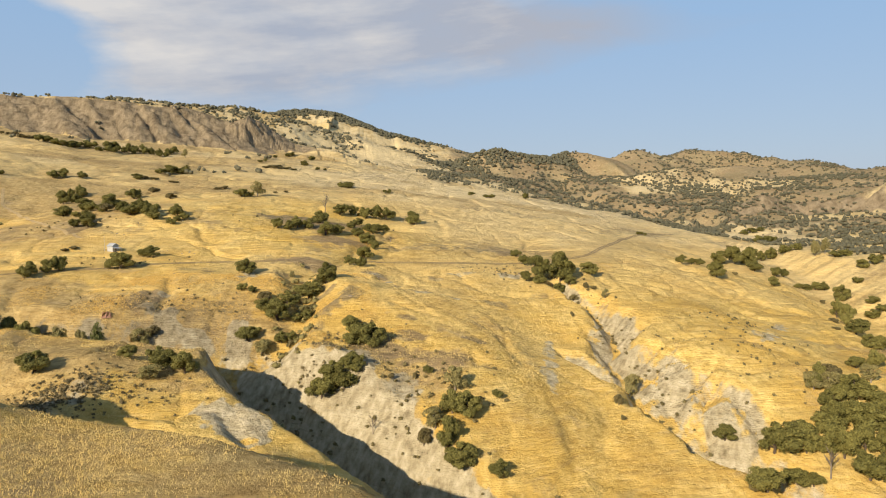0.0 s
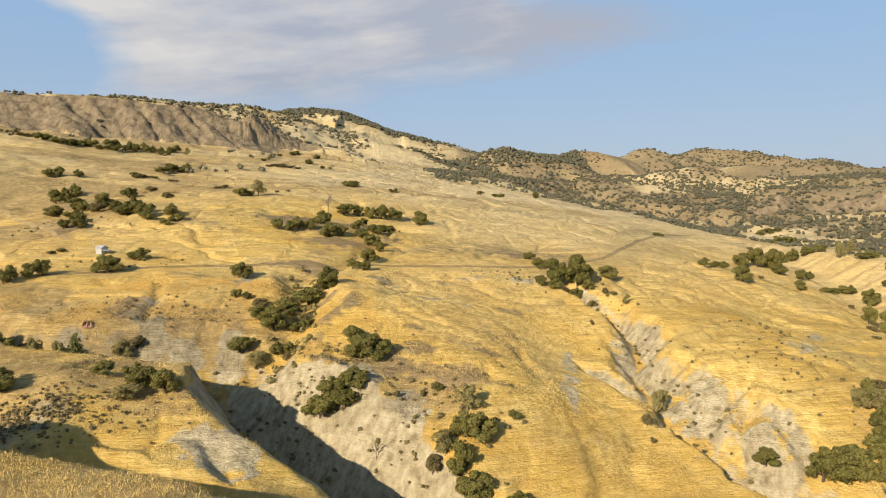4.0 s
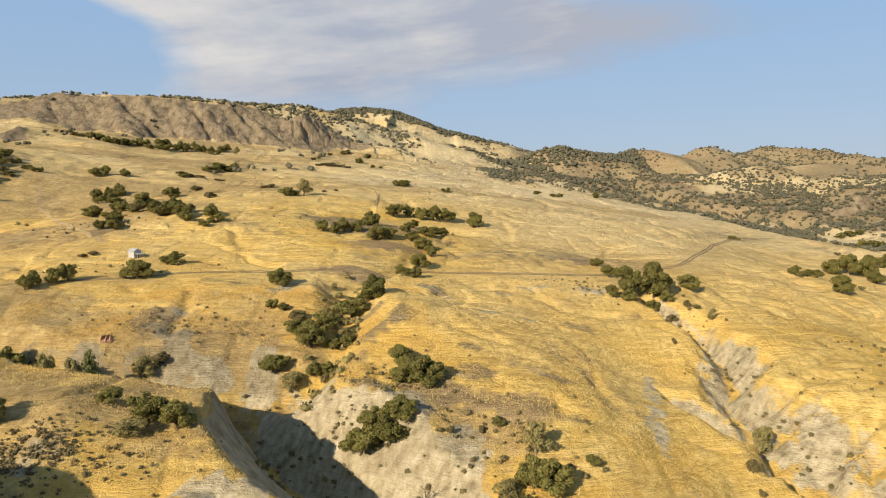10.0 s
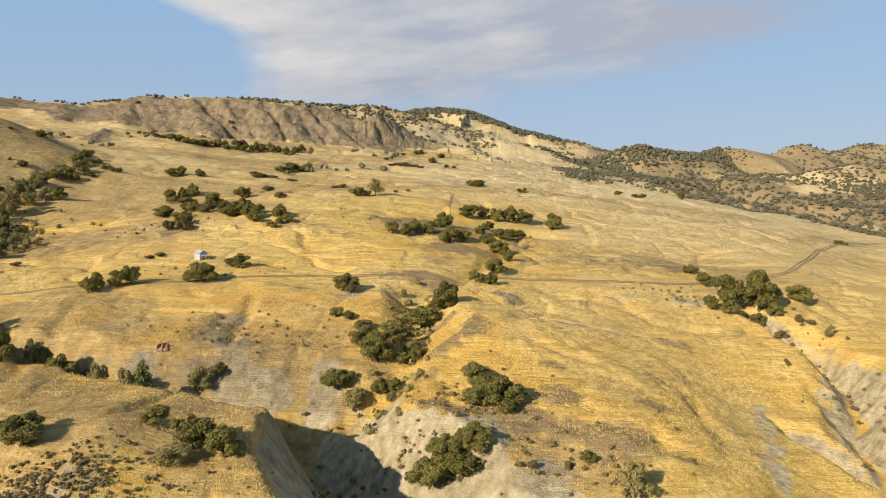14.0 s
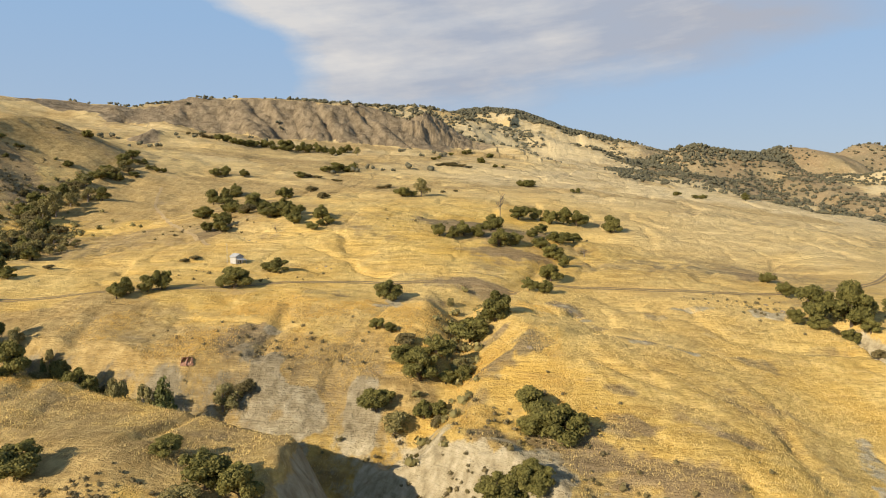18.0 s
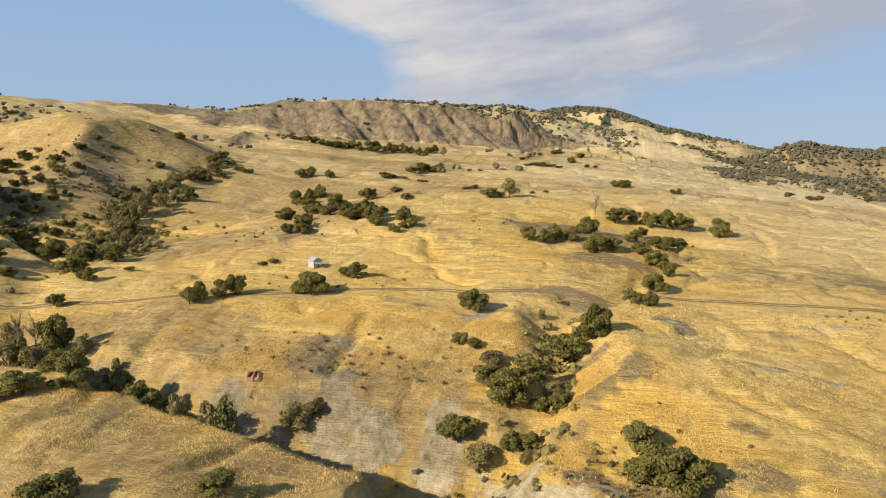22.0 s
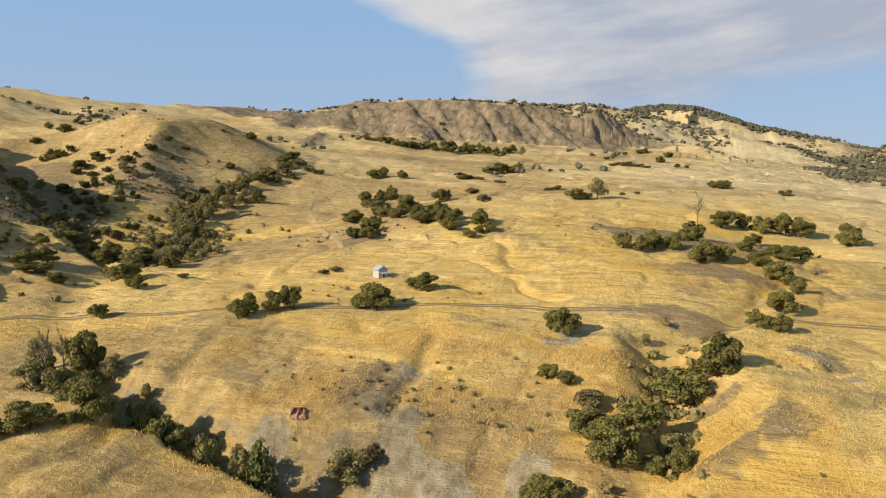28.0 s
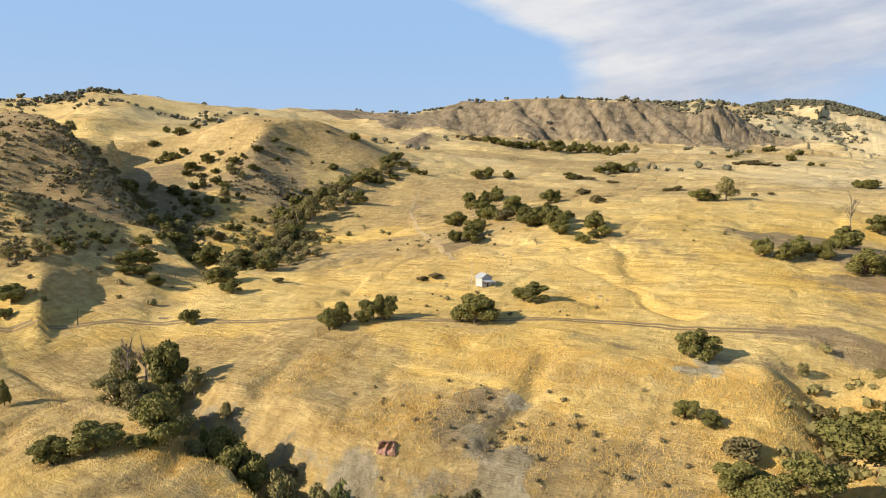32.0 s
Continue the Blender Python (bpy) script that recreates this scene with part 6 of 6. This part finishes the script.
# ---- dry grass tufts and small brush, too many to count ----
def tufts(name, label, count, seed, x0, x1, y0, y1, chance, tall, blades, mat, spread=0.3, wide=0.04):
    rng = np.random.default_rng(seed)
    xs, ys = rng.uniform(x0, x1, count), rng.uniform(y0, y1, count)
    keep = rng.random(count) < chance(xs, ys)
    xs, ys = xs[keep], ys[keep]
    zs = np.array([height(a, c) for a, c in zip(xs, ys)])
    n = len(xs)
    t = rng.uniform(0.6, 1.4, (n, 1)) * tall
    a = rng.uniform(0, 2 * np.pi, (n, blades))
    foot = np.stack([xs[:, None] + spread * rng.normal(size=(n, blades)), ys[:, None] + spread * rng.normal(size=(n, blades)), np.repeat(zs[:, None], blades, 1) - 0.05], -1)
    side = np.stack([np.cos(a), np.sin(a), 0 * a], -1) * wide
    tip = foot + np.stack([rng.normal(size=(n, blades)) * 0.35 * t, rng.normal(size=(n, blades)) * 0.35 * t, t * rng.uniform(0.6, 1.2, (n, blades))], -1)
    V = np.stack([foot - side, foot + side, tip], 2).reshape(-1, 3)
    me = bpy.data.meshes.new(name)
    me.vertices.add(len(V))
    me.vertices.foreach_set("co", V.reshape(-1))
    me.loops.add(len(V))
    me.loops.foreach_set("vertex_index", np.arange(len(V)))
    me.polygons.add(len(V) // 3)
    me.polygons.foreach_set("loop_start", np.arange(0, len(V), 3))
    me.update(calc_edges=True)
    me.materials.append(mat)
    return tagged(new(name, me), label, "grass", kind="stuff")


def straw_material(name, a, c):
    m, nt, b = material(name, 0.8)
    geo = nt.nodes.new("ShaderNodeNewGeometry")
    nt.links.new(ramp(nt, geo.outputs["Random Per Island"], (0, a), (1, c)), b.inputs["Base Color"])
    return m


STRAW = straw_material("straw", (0.60, 0.43, 0.14), (0.80, 0.61, 0.24))
RUST = straw_material("rusty_straw", (0.52, 0.32, 0.075), (0.78, 0.54, 0.165))


def grassy(x, y):
    i = np.clip(np.searchsorted(gx, x), 0, NX - 1)
    j = np.clip(np.searchsorted(gy, y), 0, NY - 1)
    return np.clip(1 - 1.6 * BARE[j, i], 0, 1) * np.clip(0.45 + 0.8 * rough(x, y, 14, 3, 91), 0, 1)


tufts("dry_grass", "thick dry golden grass on the plateau and near hill", 105000, 11, -170, 12, 20, 185, grassy, 0.5, 3, STRAW)
tufts("rusty_grass", "tall rusty dry grass on the banks of the gorge", 70000, 12, -130, 10, 165, 238, grassy, 0.5, 3, RUST)
tufts("slope_grass", "dry golden grass on the nose between the gullies", 36000, 13, 0, 110, 110, 260, grassy, 0.5, 3, STRAW)


def brush(name, label, spots, seed, size, mat):
    """Low dotted brush: small lumpy clumps with leafy outlines."""
    rng = np.random.default_rng(seed)
    verts, faces = [], []
    for x, y in spots:
        s = size * rng.uniform(0.5, 1.4)
        z = height(x, y)
        c = (x, y, z + 0.3 * s)
        r = (0.55 * s, 0.55 * s, 0.42 * s)
        v, f = sprays(rng, [c], [r], 14, 0.22 * s)
        k = len(verts)
        verts += v
        faces += [tuple(k + i for i in q) for q in f]
        bm = bmesh.new()
        bmesh.ops.create_icosphere(bm, subdivisions=1, radius=1)
        k = len(verts)
        for q in bm.verts:
            j = 0.8 * (1 + rng.normal() * 0.12)
            verts.append((c[0] + q.co.x * r[0] * j, c[1] + q.co.y * r[1] * j, c[2] + q.co.z * r[2] * j))
        faces += [tuple(k + q.index for q in fc.verts) for fc in bm.faces]
        bm.free()
    me = bpy.data.meshes.new(name)
    me.from_pydata(verts, [], faces)
    me.materials.append(mat)
    return tagged(new(name, me), label, "brush", kind="stuff")


def strewn(seed, n, x, y, long, wide, turn=0):
    rng = np.random.default_rng(seed)
    a, c = rng.normal(size=n) * long * 0.5, rng.normal(size=n) * wide * 0.5
    t = radians(turn)
    return [(x + p * math.cos(t) - q * math.sin(t), y + p * math.sin(t) + q * math.cos(t)) for p, q in zip(a, c)]


brush("sagebrush", "low brown sagebrush dotted over the plateau bank", strewn(1, 560, -72, 114, 25, 9, 10) + strewn(17, 60, -55, 110, 20, 9), 21, 0.72, SAGE)
brush("gorge_brush", "small dark shrubs clinging to the gorge walls", strewn(2, 70, -20, 146, 30, 16, -50) + strewn(3, 60, 20, 132, 26, 18, -35), 22, 1.3, SCRUB)
brush("gully_brush", "small dark shrubs in the pale clay gully", strewn(4, 45, 108, 205, 9, 44) + strewn(5, 40, 106, 150, 18, 36, 15), 23, 1.2, SCRUB)
brush("slope_brush", "scattered small brown shrubs on the golden slope", strewn(6, 50, 138, 158, 26, 34, -20) + strewn(7, 30, 165, 200, 20, 10) + strewn(8, 40, 30, 140, 20, 20), 24, 1.0, SCRUB)
brush("knoll_brush", "low dry brush on the knoll and in the dips", strewn(9, 45, -8, 345, 50, 24) + strewn(10, 25, -135, 330, 40, 14) + strewn(11, 24, -100, 262, 40, 14), 25, 1.2, SCRUB)
brush("dark_hill_brush", "dense dark brush on the shaded western hills", strewn(12, 520, -318, 305, 46, 40, 40) + strewn(13, 420, -266, 238, 40, 40, 50) + strewn(14, 120, -300, 300, 80, 60), 26, 1.7, SAGE)
brush("dome_brush", "brown brush on the flank of the dome", strewn(15, 130, -296, 406, 26, 16, 30) + strewn(16, 60, -330, 425, 50, 30), 27, 1.4, SAGE)
brush("draw_brush", "tangled grey-green brush along the bottom of the draws", strewn(18, 130, -215, 318, 14, 60, 20) + strewn(19, 120, -268, 410, 16, 70, 10) + strewn(20, 130, -290, 318, 90, 26, 25) + strewn(21, 60, -17, 205, 8, 60), 28, 2.4, GREY)
brush("nose_brush", "low brown weeds and shrubs dotted over the slope", strewn(22, 120, -5, 160, 24, 22, 40) + strewn(23, 60, 80, 258, 24, 10) + strewn(24, 60, -62, 200, 26, 12), 29, 0.9, SAGE)
